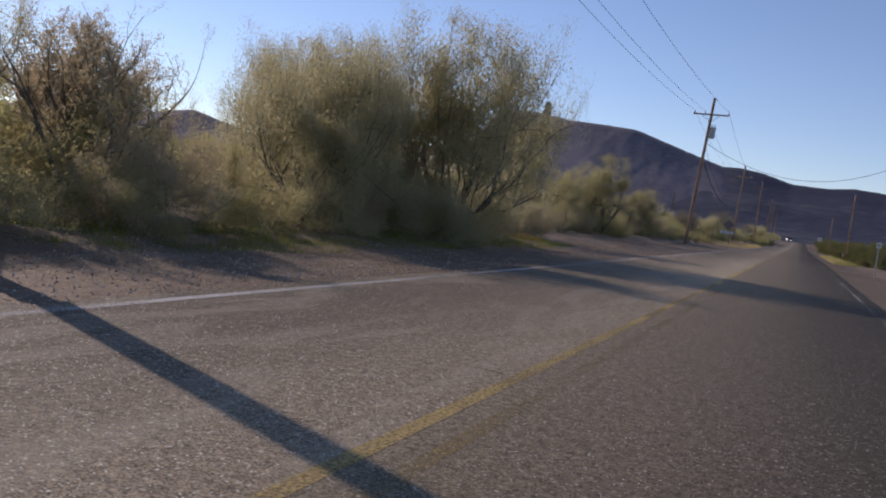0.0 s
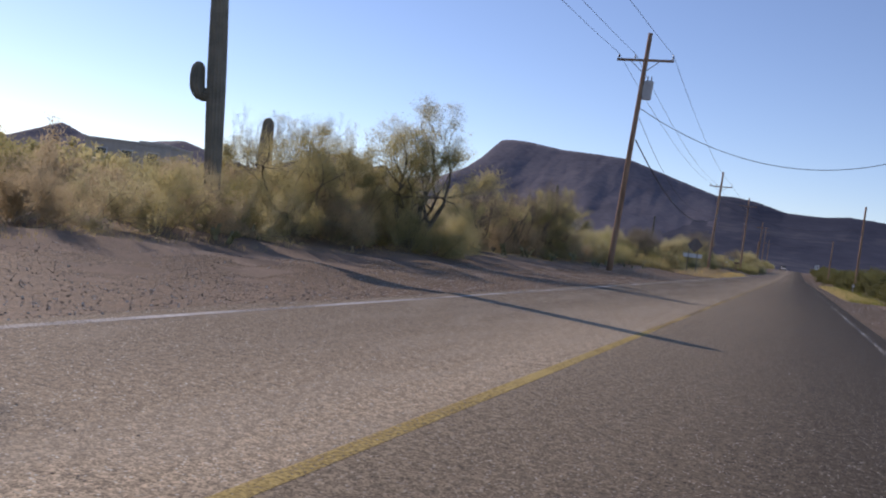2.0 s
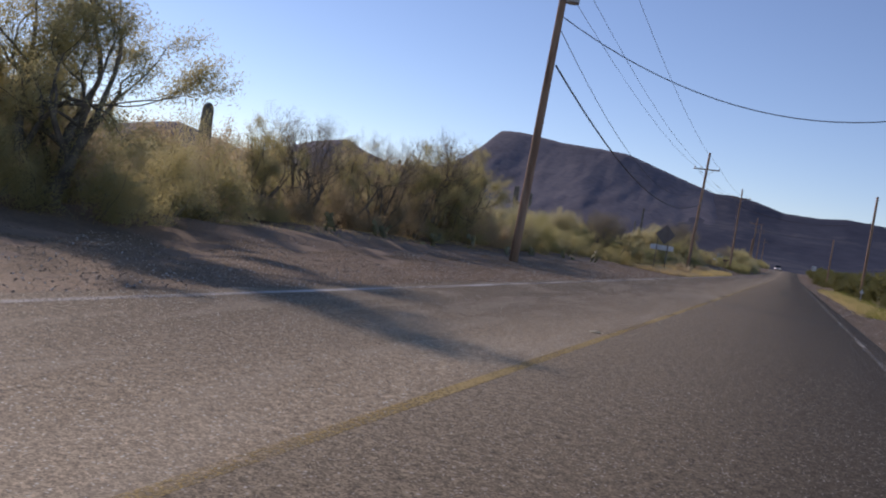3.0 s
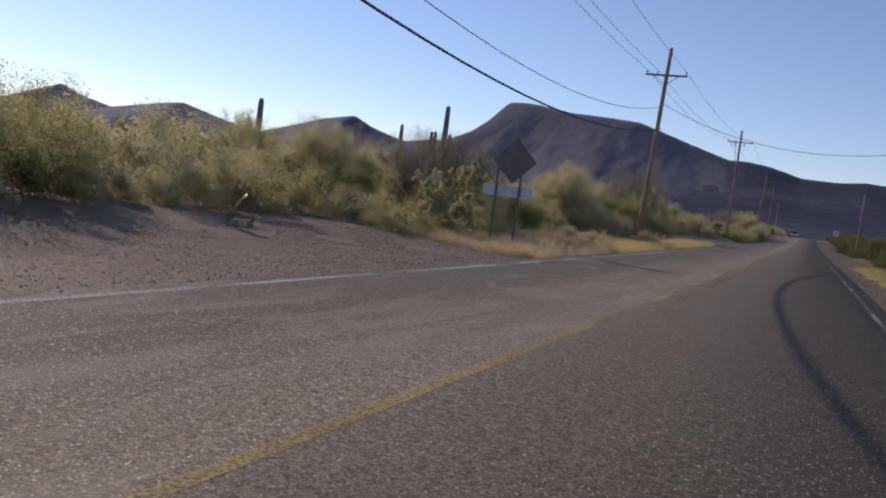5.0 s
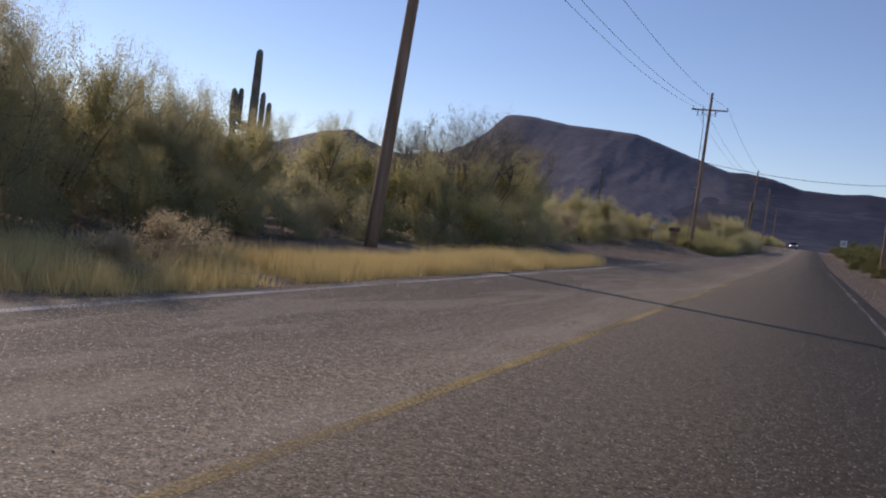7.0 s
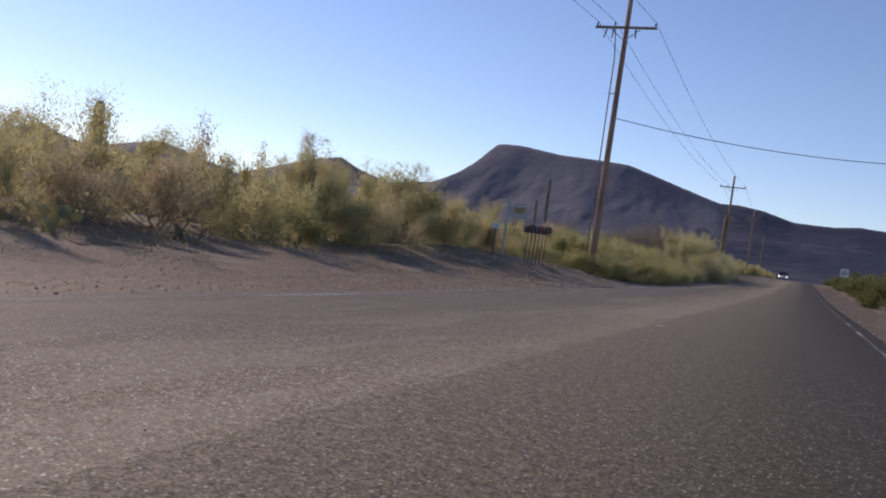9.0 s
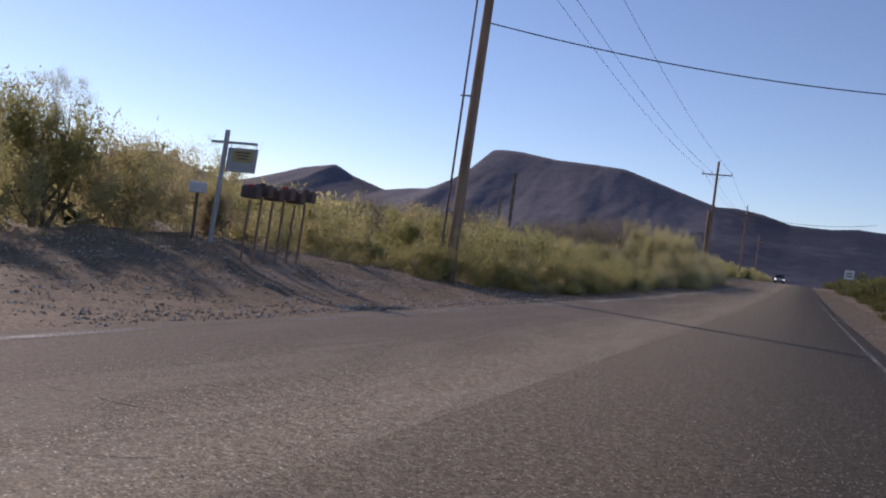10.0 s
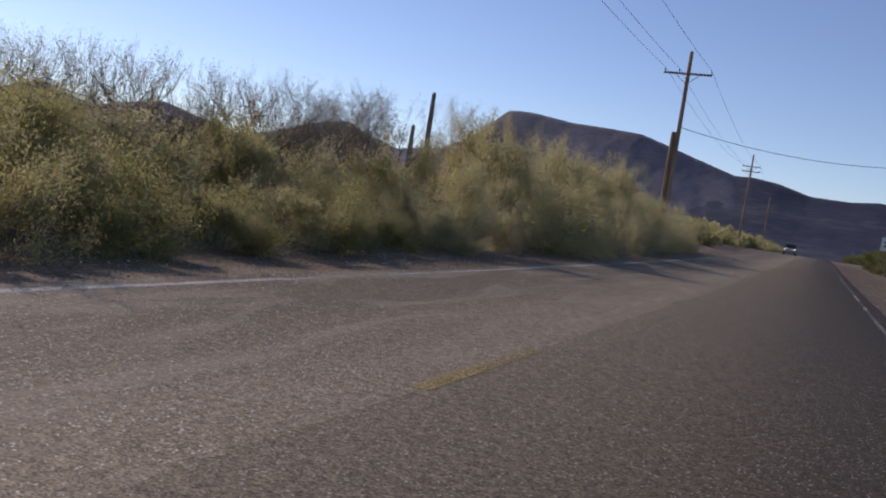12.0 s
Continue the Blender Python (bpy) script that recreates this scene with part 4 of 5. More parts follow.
tree(T_BARE, -12.6, 199.0, 2.6, "small bare-topped tree behind the shrubs", 0.9)
tree(T_BARE, -12.4, 202.5, 2.3, "small bare-topped tree behind the shrubs", 0.9)
tree(T_BARE, -12.5, 206.8, 3.0, "small bare-topped tree behind the shrubs", 0.95)
tree(T_BARE, -12.4, 208.4, 2.8, "small bare-topped tree behind the shrubs", 0.95)
tree(T_OPEN, -10.4, 204.0, 2.2, "small bare-topped tree behind the shrubs", 0.8)
tree(T_OPEN, -10.0, 211.5, 2.4, "small bare-topped tree behind the shrubs", 0.8)
for bx, by, bh in ((-11.0, 215.4, 2.9), (-11.0, 218.4, 3.1), (-11.2, 221.4, 3.5), (-11.0, 225.0, 3.6), (-11.0, 227.6, 3.9), (-11.0, 230.8, 4.4), (-11.0, 239.5, 4.9)):
    tree(T_BARE, bx, by, bh, "bare-topped tree of thin pale branches behind the shrubs", 1.0)
tree(T_FULL, -8.6, 235.0, 4.7, "leafy desert tree beside the road", 0.95)
tree(T_FULL, -8.4, 243.0, 4.8, "leafy desert tree beside the road", 0.95)
tree(T_FULL, -8.6, 252.0, 5.1, "leafy desert tree beside the road", 0.95)


def grass_stuff(name, spots, hmin, hmax, mat, label, seed, blades=30, clump=0.15):
    """Tufts of blades at the given spots, in one sheet."""
    rng = np.random.default_rng(seed)
    c = np.repeat(np.asarray(spots, float), blades, axis=0)
    n = len(c)
    c = c + rng.normal(size=(n, 2)) * clump
    base = np.stack([c[:, 0], c[:, 1], ground_z(c[:, 0], c[:, 1]) - 0.02], -1)
    h = rng.uniform(hmin, hmax, n) * np.repeat(rng.uniform(0.4, 1.3, len(spots)), blades)
    a = rng.uniform(0, 6.283, n)
    side = np.stack([np.cos(a), np.sin(a), 0 * a], -1) * rng.uniform(0.003, 0.006, n)[:, None]
    tip = base + np.stack([rng.normal(size=n) * 0.3 * h, rng.normal(size=n) * 0.3 * h, h], -1)
    v = np.stack([base - side, base + side, tip], 1).reshape(-1, 3)
    tagged(new(name, mesh_np(name, v, np.zeros((0, 4)), mat, tris=np.arange(len(v)).reshape(-1, 3))), label, "grass", kind="stuff")


def spots_in(seed, n, y0, y1, x0f, x1f, clumpy=0.5, bare=-0.45):
    rng = np.random.default_rng(seed)
    out = []
    while len(out) < n:
        y = rng.uniform(y0, y1)
        x = x0f(y) + (x1f(y) - x0f(y)) * rng.random() ** 0.8
        if noise.noise(Vector((x * 0.7, y * 0.7, seed))) > bare + clumpy * 0.3 * rng.random():
            out.append((x, y))
    return out


grass_stuff("withered_weeds", spots_in(11, 1200, 104.3, 114.5, lambda y: -4.1, lambda y: -4.4 - 4.2 * float(smooth_step(103.6, 106.6, y))), 0.1, 0.36, M_LEAF_BROWN, "grey-brown withered weeds beside the asphalt", 23)
grass_stuff("dry_grass", spots_in(12, 420, 104.3, 114.0, lambda y: -4.0, lambda y: -4.2 - 4.4 * float(smooth_step(103.6, 106.6, y))), 0.1, 0.34, M_STRAW, "golden dry grass along the asphalt edge", 24)
grass_stuff("dry_grass", spots_in(1, 4000, 113.0, 136.5, lambda y: -3.95, lambda y: -4.2 - 4.0 * float(smooth_step(104.5, 107.5, y)) + 3.2 * float(smooth_step(124, 136, y)), 0.8, -0.27), 0.14, 0.42, M_STRAW, "golden dry grass along the asphalt edge", 3)
grass_stuff("dry_grass", spots_in(2, 1300, 137.0, 147.5, lambda y: -3.95, lambda y: -5.9, 0.8, -0.27), 0.2, 0.45, M_STRAW, "golden dry grass along the asphalt edge", 4)
grass_stuff("dry_grass", spots_in(4, 900, 147.5, 200.0, lambda y: -8.6, lambda y: -11.5), 0.08, 0.2, M_STRAW, "thin dry grass at the gravel's edge", 14, 8)
grass_stuff("roadside_weeds", spots_in(3, 700, 86, 142, lambda y: 4.9, lambda y: 6.6), 0.12, 0.38, M_STRAW, "yellow dry grass along the far shoulder", 5)
grass_stuff("roadside_weeds", spots_in(5, 620, 86, 150, lambda y: 5.2, lambda y: 7.4), 0.12, 0.4, M_WEED, "yellow-green weeds along the far shoulder", 6)
grass_stuff("green_weeds", spots_in(6, 900, 9, 36, lambda y: -6.6, lambda y: -9.4), 0.06, 0.24, M_WEED, "low bright green weeds under the trees", 7)
grass_stuff("rusty_weeds", spots_in(9, 260, 32.0, 34.6, lambda y: -7.6, lambda y: -9.2), 0.08, 0.26, M_RUST, "low rust-coloured dry weeds on the gravel", 17, 20)
grass_stuff("dry_grass", spots_in(7, 1500, 30, 104, lambda y: -8.2 - 2.0 * float(smooth_step(36, 46, y)), lambda y: -11.5 - 1.5 * float(smooth_step(40, 50, y))), 0.06, 0.2, M_STRAW, "thin dry grass between gravel and shrubs", 8, 7)


# ---- cacti ----
def saguaro_column(path, radius, ribs=15, taper=0.75, rings=26, waist=0.8):
    """A ribbed column along a path, with a rounded tip."""
    path = np.asarray(path, float)
    seg = np.linalg.norm(np.diff(path, axis=0), axis=1)
    cum = np.concatenate([[0], np.cumsum(seg)])
    s = np.concatenate([np.linspace(0, 1 - 1.1 * radius / cum[-1], rings), 1 - 1.1 * radius / cum[-1] * (1 - np.sin(np.linspace(0.2, np.pi / 2, 6)))])
    P = np.stack([np.interp(s * cum[-1], cum, path[:, k]) for k in range(3)], -1)
    r = radius * (waist + (1 - waist) * np.sin(np.clip(s, 0, 0.6) / 0.6 * np.pi / 2)) * (1 - (1 - taper) * np.clip((s - 0.5) / 0.5, 0, 1) ** 2)
    cap = np.ones(len(s))
    cap[rings:] = np.cos(np.linspace(0.2, np.pi / 2 * 0.98, 6))
    r = r * cap
    sides = ribs * 4
    v, q, t = tube(P, r, sides, caps=True)
    c = np.repeat(P, sides, axis=0)
    ang = np.tile(np.arange(sides), len(P)) * 2 * np.pi / sides
    v[:len(c)] = c + (v[:len(c)] - c) * (1 + 0.09 * np.cos(ang * ribs))[:, None]
    b = Bag()
    b.add(v, q, t)
    return b


def saguaro(x, y, top, radius, arms=(), label="tall ribbed saguaro cactus", lean=(0.0, 0.0)):
    g = gz(x, y)
    h = top - g
    e = thing("saguaro_cactus", x, y, g - 0.05, label, "cactus", "saguaros")
    under(new("trunk", saguaro_column([(0, 0, 0), (lean[0] * 0.5, lean[1] * 0.5, h * 0.5), (lean[0], lean[1], h)], radius).mesh("trunk", M_SAGUARO, True)), e)
    for z0, side, out, rise, r in arms:
        a = radians(side)
        d = np.array([math.cos(a), math.sin(a), 0])
        at = np.array([lean[0], lean[1], 0]) * z0 / h
        pth = [np.array([0, 0, z0]) + d * radius * 0.5, np.array([0, 0, z0 - 0.05]) + d * (radius + out * 0.5), np.array([0, 0, z0 + 0.12]) + d * (radius + out * 0.9), np.array([0, 0, z0 + 0.4]) + d * (radius + out), np.array([0, 0, z0 + rise]) + d * (radius + out)]
        t = np.linspace(0, len(pth) - 1, 14)
        pp = np.stack([np.interp(t, range(len(pth)), [p[k] for p in pth]) for k in range(3)], -1) + at
        under(new("arm", saguaro_column(pp, r, 12, rings=18).mesh("arm", M_SAGUARO, True)), e)
    return e


saguaro(-13.3, 51.1, 7.88, 0.24, [(3.75, 215, 0.3, 0.85, 0.19)], "tall saguaro cactus with one short stubby arm", (0.1, -1.05))
saguaro(-20.85, 64.0, 5.2, 0.3, label="short thick saguaro cactus in the scrub")
saguaro(-22.2, 78.2, 4.6, 0.27, label="short saguaro cactus behind a bush")
saguaro(-36.8, 171.8, 11.05, 0.3, [(4.3, 216, 1.2, 2.8, 0.2), (4.6, 200, 0.75, 2.6, 0.2), (4.5, 36, 0.3, 2.6, 0.2), (4.3, 30, 0.8, 2.1, 0.2)], "tall saguaro cactus with several upright arms")
saguaro(-48.3, 172.3, 8.3, 0.28, label="slim saguaro cactus on the plain")
saguaro(-49.6, 172.1, 5.9, 0.24, label="slim lower saguaro cactus beside a taller one")
saguaro(-51.1, 156.8, 8.55, 0.3, label="slim saguaro cactus on the plain")
saguaro(-52.2, 156.6, 6.45, 0.26, label="slim lower saguaro cactus beside a taller one")
saguaro(-49.1, 185.3, 9.6, 0.26, label="slim saguaro cactus on the plain")
saguaro(-47.9, 202.6, 7.7, 0.42, label="thick saguaro cactus behind the scrub")
saguaro(-38.9, 292.3, 13.25, 0.26, label="very tall slim saguaro cactus on the plain")
saguaro(-40.6, 291.8, 9.4, 0.24, label="slim lower saguaro cactus beside a taller one")


# ---- power line ----
def power_pole(x, y, top, cross_z, arms=1, tank=False, riser=False, stub=False, half=1.5, lean=(0.0, 0.0), label="weathered wooden utility pole with one crossarm"):
    g = gz(x, y)
    e = thing("utility_pole", x, y, g, label, "utility pole", "power line poles")
    h, cz = top - g, cross_z - g
    part("shaft", rod((0, 0, -0.3), (0, 0, h), 0.17, 0.115, 14, 8), M_POLE, e, smooth=True)
    for k in range(arms):
        z = cz - 0.75 * k
        part("crossarm", box(2 * half, 0.1, 0.12, (0, -0.17, z), 0.012), M_POLE, e)
        for s in (-1, 1):
            part("brace", rod((s * 0.75, -0.17, z - 0.05), (s * 0.05, -0.17, z - 0.62), 0.022, 0.022, 6), M_METAL, e)
        for ox in (-half + 0.08, -0.55, half - 0.08):
            b = rod((ox, -0.17, z + 0.05), (ox, -0.17, z + 0.14), 0.02, 0.02, 8)
            for zz, r in ((0.14, 0.055), (0.2, 0.05), (0.26, 0.04)):
                rb = bmesh.ops.create_cone(b, cap_ends=True, segments=10, radius1=r, radius2=r * 0.6, depth=0.06, matrix=Matrix.Translation((ox, -0.17, z + zz)))
            part("insulator", b, M_CERAMIC, e, "dark glazed ceramic insulator")
    if tank:
        b = rod((0.38, -0.05, cz - 2.0), (0.38, -0.05, cz - 1.1), 0.24, 0.24, 20)
        bmesh.ops.create_cone(b, cap_ends=True, segments=20, radius1=0.26, radius2=0.2, depth=0.06, matrix=Matrix.Translation((0.38, -0.05, cz - 1.08)))
        part("transformer", b, M_TANK, e, "grey cylindrical transformer", smooth=False)
        for s in (-0.1, 0.1):
            part("bushing", rod((0.38 + s, -0.05, cz - 1.05), (0.38 + s, -0.05, cz - 0.8), 0.04, 0.025, 8), M_CERAMIC, e)
        part("bracket", box(0.2, 0.1, 0.5, (0.18, -0.03, cz - 1.5), 0.01), M_METAL, e)
    if riser:
        part("conduit", rod((-0.3, -0.1, 0), (-0.36, -0.1, h * 0.78), 0.034, 0.03, 10), M_BOX_BROWN, e, "dark cable conduit standing off the pole")
        part("riser_cable", rod((-0.36, -0.1, h * 0.78), (-0.5, -0.15, cz - 0.1), 0.03, 0.02, 8), M_WIRE, e)
        for zz in (0.15, 0.4, 0.65):
            part("bracket", box(0.4, 0.05, 0.05, (-0.24, -0.06, h * zz), 0.008), M_METAL, e)
        for s in (-0.9, -0.55, 0.5):
            part("cutout", rod((s, -0.22, cz - 0.1), (s * 1.1, -0.3, cz - 0.55), 0.04, 0.035, 8), M_CERAMIC, e)
    if stub:
        part("old_stub", rod((-0.3, 0.05, -0.3), (-0.3, 0.05, h * 0.6), 0.17, 0.15, 14, 5), M_POLE, e, "cut-off old pole strapped beside the new one", smooth=True)
    for c in e.children:
        for v in c.data.vertices:
            k = max(v.co.z, 0.0) / h
            v.co.x += lean[0] * k
            v.co.y += lean[1] * k
    return e


# foot x, y; top and crossarm heights
POLES = {
    "Z": (-7.4, 7.4, 12.6, 11.0), "A": (-7.5, 78.39, 12.78, 11.35), "B": (-7.73, 138.23, 12.24, 10.45),
    "C": (-7.25, 194.51, 13.76, 12.25), "D": (-7.3, 263.8, 13.1, 11.7), "E": (-8.95, 341.6, 15.6, 13.8), "F": (-9.3, 405.0, 13.6, 12.0),
}
# how far the tops of the crooked ones stand out
LEAN = {"A": (0.85, -1.54), "B": (0.2, 0.96), "C": (-0.11, 1.07), "D": (0.2, -1.4)}
power_pole(*POLES["Z"])
power_pole(*POLES["A"], tank=True, lean=LEAN["A"], label="weathered wooden utility pole carrying a grey transformer")
power_pole(*POLES["B"], half=1.3, lean=LEAN["B"])
power_pole(*POLES["C"], riser=True, lean=LEAN["C"], label="weathered wooden utility pole with a cable conduit")
power_pole(*POLES["D"], stub=True, lean=LEAN["D"], label="wooden utility pole strapped to an old stub")
power_pole(*POLES["E"], arms=2, half=1.3, label="wooden utility pole with two crossarms")
power_pole(*POLES["F"])


def on_pole(k, z, dx=0.0, dy=0.0):
    """A point at height z on the pole named k."""
    x, y, top, _ = POLES[k]
    lx, ly = LEAN.get(k, (0.0, 0.0))
    f = z / top
    return (x + lx * f + dx, y + ly * f + dy, z)


def plain_pole(x, y, top):
    g = gz(x, y)
    e = thing("utility_pole", x, y, g, "plain wooden service pole without a crossarm", "utility pole", "service poles")
    part("shaft", rod((0, 0, -0.3), (0, 0, top - g), 0.14, 0.1, 12, 6), M_POLE, e, smooth=True)
    part("insulator", rod((0.12, 0, top - g - 0.3), (0.2, 0, top - g - 0.3), 0.04, 0.04, 8), M_CERAMIC, e)


plain_pole(8.1, 133.74, 9.3)
plain_pole(7.5, 197.0, 7.6)
plain_pole(9.4, 86.8, 9.9)


def wire(a, b, sag, r, label="thin overhead power wire between the poles"):
    t = np.linspace(0, 1, 25)[:, None]
    p = np.array(a) * (1 - t) + np.array(b) * t
    p[:, 2] -= sag * 4 * t[:, 0] * (1 - t[:, 0])
    v, q, tt = tube(p, np.full(len(p), r), 5, True)
    tagged(new("overhead_wire", mesh_np("overhead_wire", v, q, M_WIRE, True, tt)), label, "wire", "overhead wires")


order = ["Z", "A", "B", "C", "D", "E", "F"]
HALF = {"B": 1.22, "E": 1.22}
for p0, p1 in zip(order, order[1:]):
    for s in (-1.42, -0.55, 1.42):
        sa_, sb_ = (s if abs(s) < 1 else math.copysign(HALF.get(k, 1.42), s) for k in (p0, p1))
        wire(on_pole(p0, POLES[p0][3] + 0.3, sa_, -0.17), on_pole(p1, POLES[p1][3] + 0.3, sb_, -0.17), 0.9, 0.011)
wire(on_pole("A", 7.2, 0.2), on_pole("B", 7.05, 0.2), 2.3, 0.036, "thick black telephone cable between the poles")
wire(on_pole("A", 8.4, 0.15), on_pole("B", 8.5, 0.15), 2.75, 0.014, "thin black cable between the poles")
wire(on_pole("A", 8.95), (9.4, 86.8, 9.7), 2.43, 0.02, "black service wire sagging across the road")
wire(on_pole("B", 8.7), (8.1, 133.74, 6.9), 1.55, 0.016, "black service wire sagging across the road")
wire(on_pole("C", 7.8), (9.9, 205.3, 8.3), 0.61, 0.02, "black service wire sagging across the road")
wire(on_pole("D", 8.4), (9.0, 277.0, 9.2), 0.8, 0.02, "black service wire sagging across the road")


# ---- cholla and prickly pear ----
def cholla(x, y, h, seed, label="jumping cholla cactus with pale glowing spines"):
    rng = np.random.default_rng(seed)
    e = thing("cholla_cactus", x, y, gz(x, y) - 0.03, label, "cactus", "cholla cacti")
    wood, spine = Bag(), []

    def joint(p, d, length, r, depth):
        q = p + d * length
        v, qu, t = tube([p, p + d * length * 0.3, p + d * length * 0.75, q], [r * 0.7, r, r, r * 0.5], 7, True)
        wood.add(v, qu, t)
        if depth <= 4:
            n = int((260 if depth <= 2 else 90) * length / 0.2)
            c = p + d * rng.uniform(0, length, (n, 1)) + 0
            o = rng.normal(size=(n, 3))
            o /= np.linalg.norm(o, axis=1)[:, None]
            spine.append((c + o * r * 0.9, o))
        if depth == 0:
            return
        for k in range(rng.integers(2, 4)):
            nd = d * 0.6 + rng.normal(size=3) * 0.75
            nd[2] += 0.25
            nd /= np.linalg.norm(nd)
            joint(q, nd, length * rng.uniform(0.62, 0.85), r * 0.9, depth - 1)

    joint(np.zeros(3), np.array([0.0, 0, 1]), h * 0.24, 0.026, 6)
    c = np.concatenate([a for a, _ in spine])
    o = np.concatenate([b for _, b in spine])
    top = max(v[:, 2].max() for v in wood.v)
    k = h / top
    wood.v = [v * k for v in wood.v]
    c = c * k
    s = np.cross(o, rng.normal(size=o.shape))
    s /= np.linalg.norm(s, axis=1)[:, None]
    L = rng.uniform(0.03, 0.06, (len(c), 1))
    v = np.stack([c - s * 0.008, c + s * 0.008, c + o * L], 1).reshape(-1, 3)
    under(new("branched_trunk", wood.mesh("branched_trunk", M_CHOLLA, True)), e)
    under(new("spine_coat", mesh_np("spine_coat", v, np.zeros((0, 4)), M_SPINE, tris=np.arange(len(v)).reshape(-1, 3))), e, "pale straw-coloured spines")


cholla(-9.0, 107.4, 2.0, 1)
cholla(-9.0, 111.2, 2.5, 2)
cholla(-8.3, 109.2, 1.5, 3)
cholla(-21.0, 62.0, 2.6, 8)
cholla(-21.5, 199.5, 3.6, 9, "tall old cholla cactus against the sky")
cholla(-22.6, 201.0, 3.3, 10, "tall old cholla cactus against the sky")


def pad_mesh():
    bm = bmesh.new()
    bmesh.ops.create_uvsphere(bm, u_segments=14, v_segments=9, radius=0.5)
    for v in bm.verts:
        t = v.co.z + 0.5
        v.co.x *= 0.62 + 0.28 * t
        v.co.y *= 0.11
        v.co.z += 0.5
    me = bpy.data.meshes.new("pad")
    bm.to_mesh(me)
    bm.free()
    for p in me.polygons:
        p.use_smooth = True
    me.materials.append(M_PAD)
    return me


PAD = pad_mesh()


def prickly_pear(x, y, seed, n=12, size=0.22):
    rng = random.Random(seed)
    e = thing("prickly_pear", x, y, gz(x, y) - 0.03, "prickly pear cactus with pale backlit pads", "cactus", "prickly pears")
    made = []
    for k in range(n):
        s = size * rng.uniform(0.7, 1.15)
        if k < 4:
            m = pose(rng.uniform(-0.35, 0.35), rng.uniform(-0.35, 0.35), 0, rng.uniform(-25, 25), rng.uniform(-35, 35), rng.uniform(0, 180))
        else:
            m = rng.choice(made) @ pose(rng.uniform(-0.2, 0.2) * size, 0, size * 0.82, rng.uniform(-25, 25), rng.uniform(-45, 45), rng.uniform(-50, 50))
        made.append(m)
        o = under(new("pad", PAD), e)
        o.matrix_basis = m @ Matrix.Scale(s, 4)


for k, (px_, py_) in enumerate(((-12.3, 57.3), (-12.0, 58.4), (-11.9, 61.5), (-11.4, 71.5), (-10.8, 78.2), (-9.6, 84.5), (-9.2, 93.5), (-9.0, 99.0), (-9.6, 88.0), (-9.8, 165.0), (-10.2, 169.0), (-10.4, 173.5), (-9.0, 31.5), (-11.0, 48.5), (-12.0, 51.0), (-11.6, 66.0), (-11.1, 74.5), (-10.3, 81.0), (-11.9, 57.0))):
    prickly_pear(px_, py_, 40 + k)


# ---- signs and mailboxes ----
def warning_sign():
    x, y = -6.37, 108.65
    g = gz(x, y)
    e = thing("road_sign", x, y, g, "dark back of a diamond road sign on two posts", "road sign")
    turn = Matrix.Rotation(radians(45), 4, "Y")
    part("diamond_panel", box(0.99, 0.02, 0.99, (0, 0.05, 2.52 - g), 0.006, turn), M_DARKBACK, e, "weathered dark sign back")
    part("plaque", box(1.6, 0.02, 0.34, (-0.11, 0.05, 1.59 - g), 0.006), M_ALU, e, "pale bare aluminium plaque")
    for px_ in (-0.47, 0.28):
        part("post", box(0.06, 0.05, 2.3 - g, (px_, 0, (2.3 - g) / 2 - 0.02), 0.006), M_DARKBACK, e, "dark square steel post")
        for z in (1.5, 2.2):
            part("bolt", rod((px_, -0.03, z - g), (px_, -0.05, z - g), 0.014, 0.014, 6), M_METAL, e)


warning_sign()


def mailbox(x, y, top, k):
    g = gz(x, y)
    e = thing("mailbox", x, y, g, "dark arched tin mailbox on a thin post", "mailbox", "row of mailboxes")
    e.rotation_euler.x = radians(-3.4 + 0.5 * math.sin(3.1 * k))          # the posts lean
    h = top - g
    bm = bmesh.new()
    prof = [(-0.09, 0), (0.09, 0), (0.09, 0.16)] + [(0.09 * math.cos(a), 0.16 + 0.09 * math.sin(a)) for a in np.linspace(0.2, math.pi - 0.2, 9)] + [(-0.09, 0.16)]
    ends = [[bm.verts.new((sx, py_, h - 0.25 + pz)) for py_, pz in prof] for sx in (-0.17, 0.17)]
    n = len(prof)
    for i in range(n):
        j = (i + 1) % n
        bm.faces.new((ends[0][i], ends[0][j], ends[1][j], ends[1][i]))
    bm.faces.new(ends[0][::-1])
    bm.faces.new(ends[1])
    part("box_body", bm, M_BOX_BROWN, e)
    part("door", box(0.015, 0.17, 0.2, (0.178, 0, h - 0.14), 0.005), M_BOX_BROWN, e)
    part("flag", box(0.12, 0.008, 0.05, (0.05, -0.1, h - 0.02), 0.003), M_RED if k % 3 == 0 else M_BOX_BROWN, e)
    part("post", box(0.038, 0.038, h - 0.25, (0, 0, (h - 0.25) / 2 - 0.03), 0.006), M_POLE, e, "thin weathered wooden post")


for k in range(6):
    f = k / 5
    mailbox(-7.65 + 0.3 * f, 185.15 + 1.45 * f, 1.8 + 0.05 * (k % 2) + 0.03 * f, k)


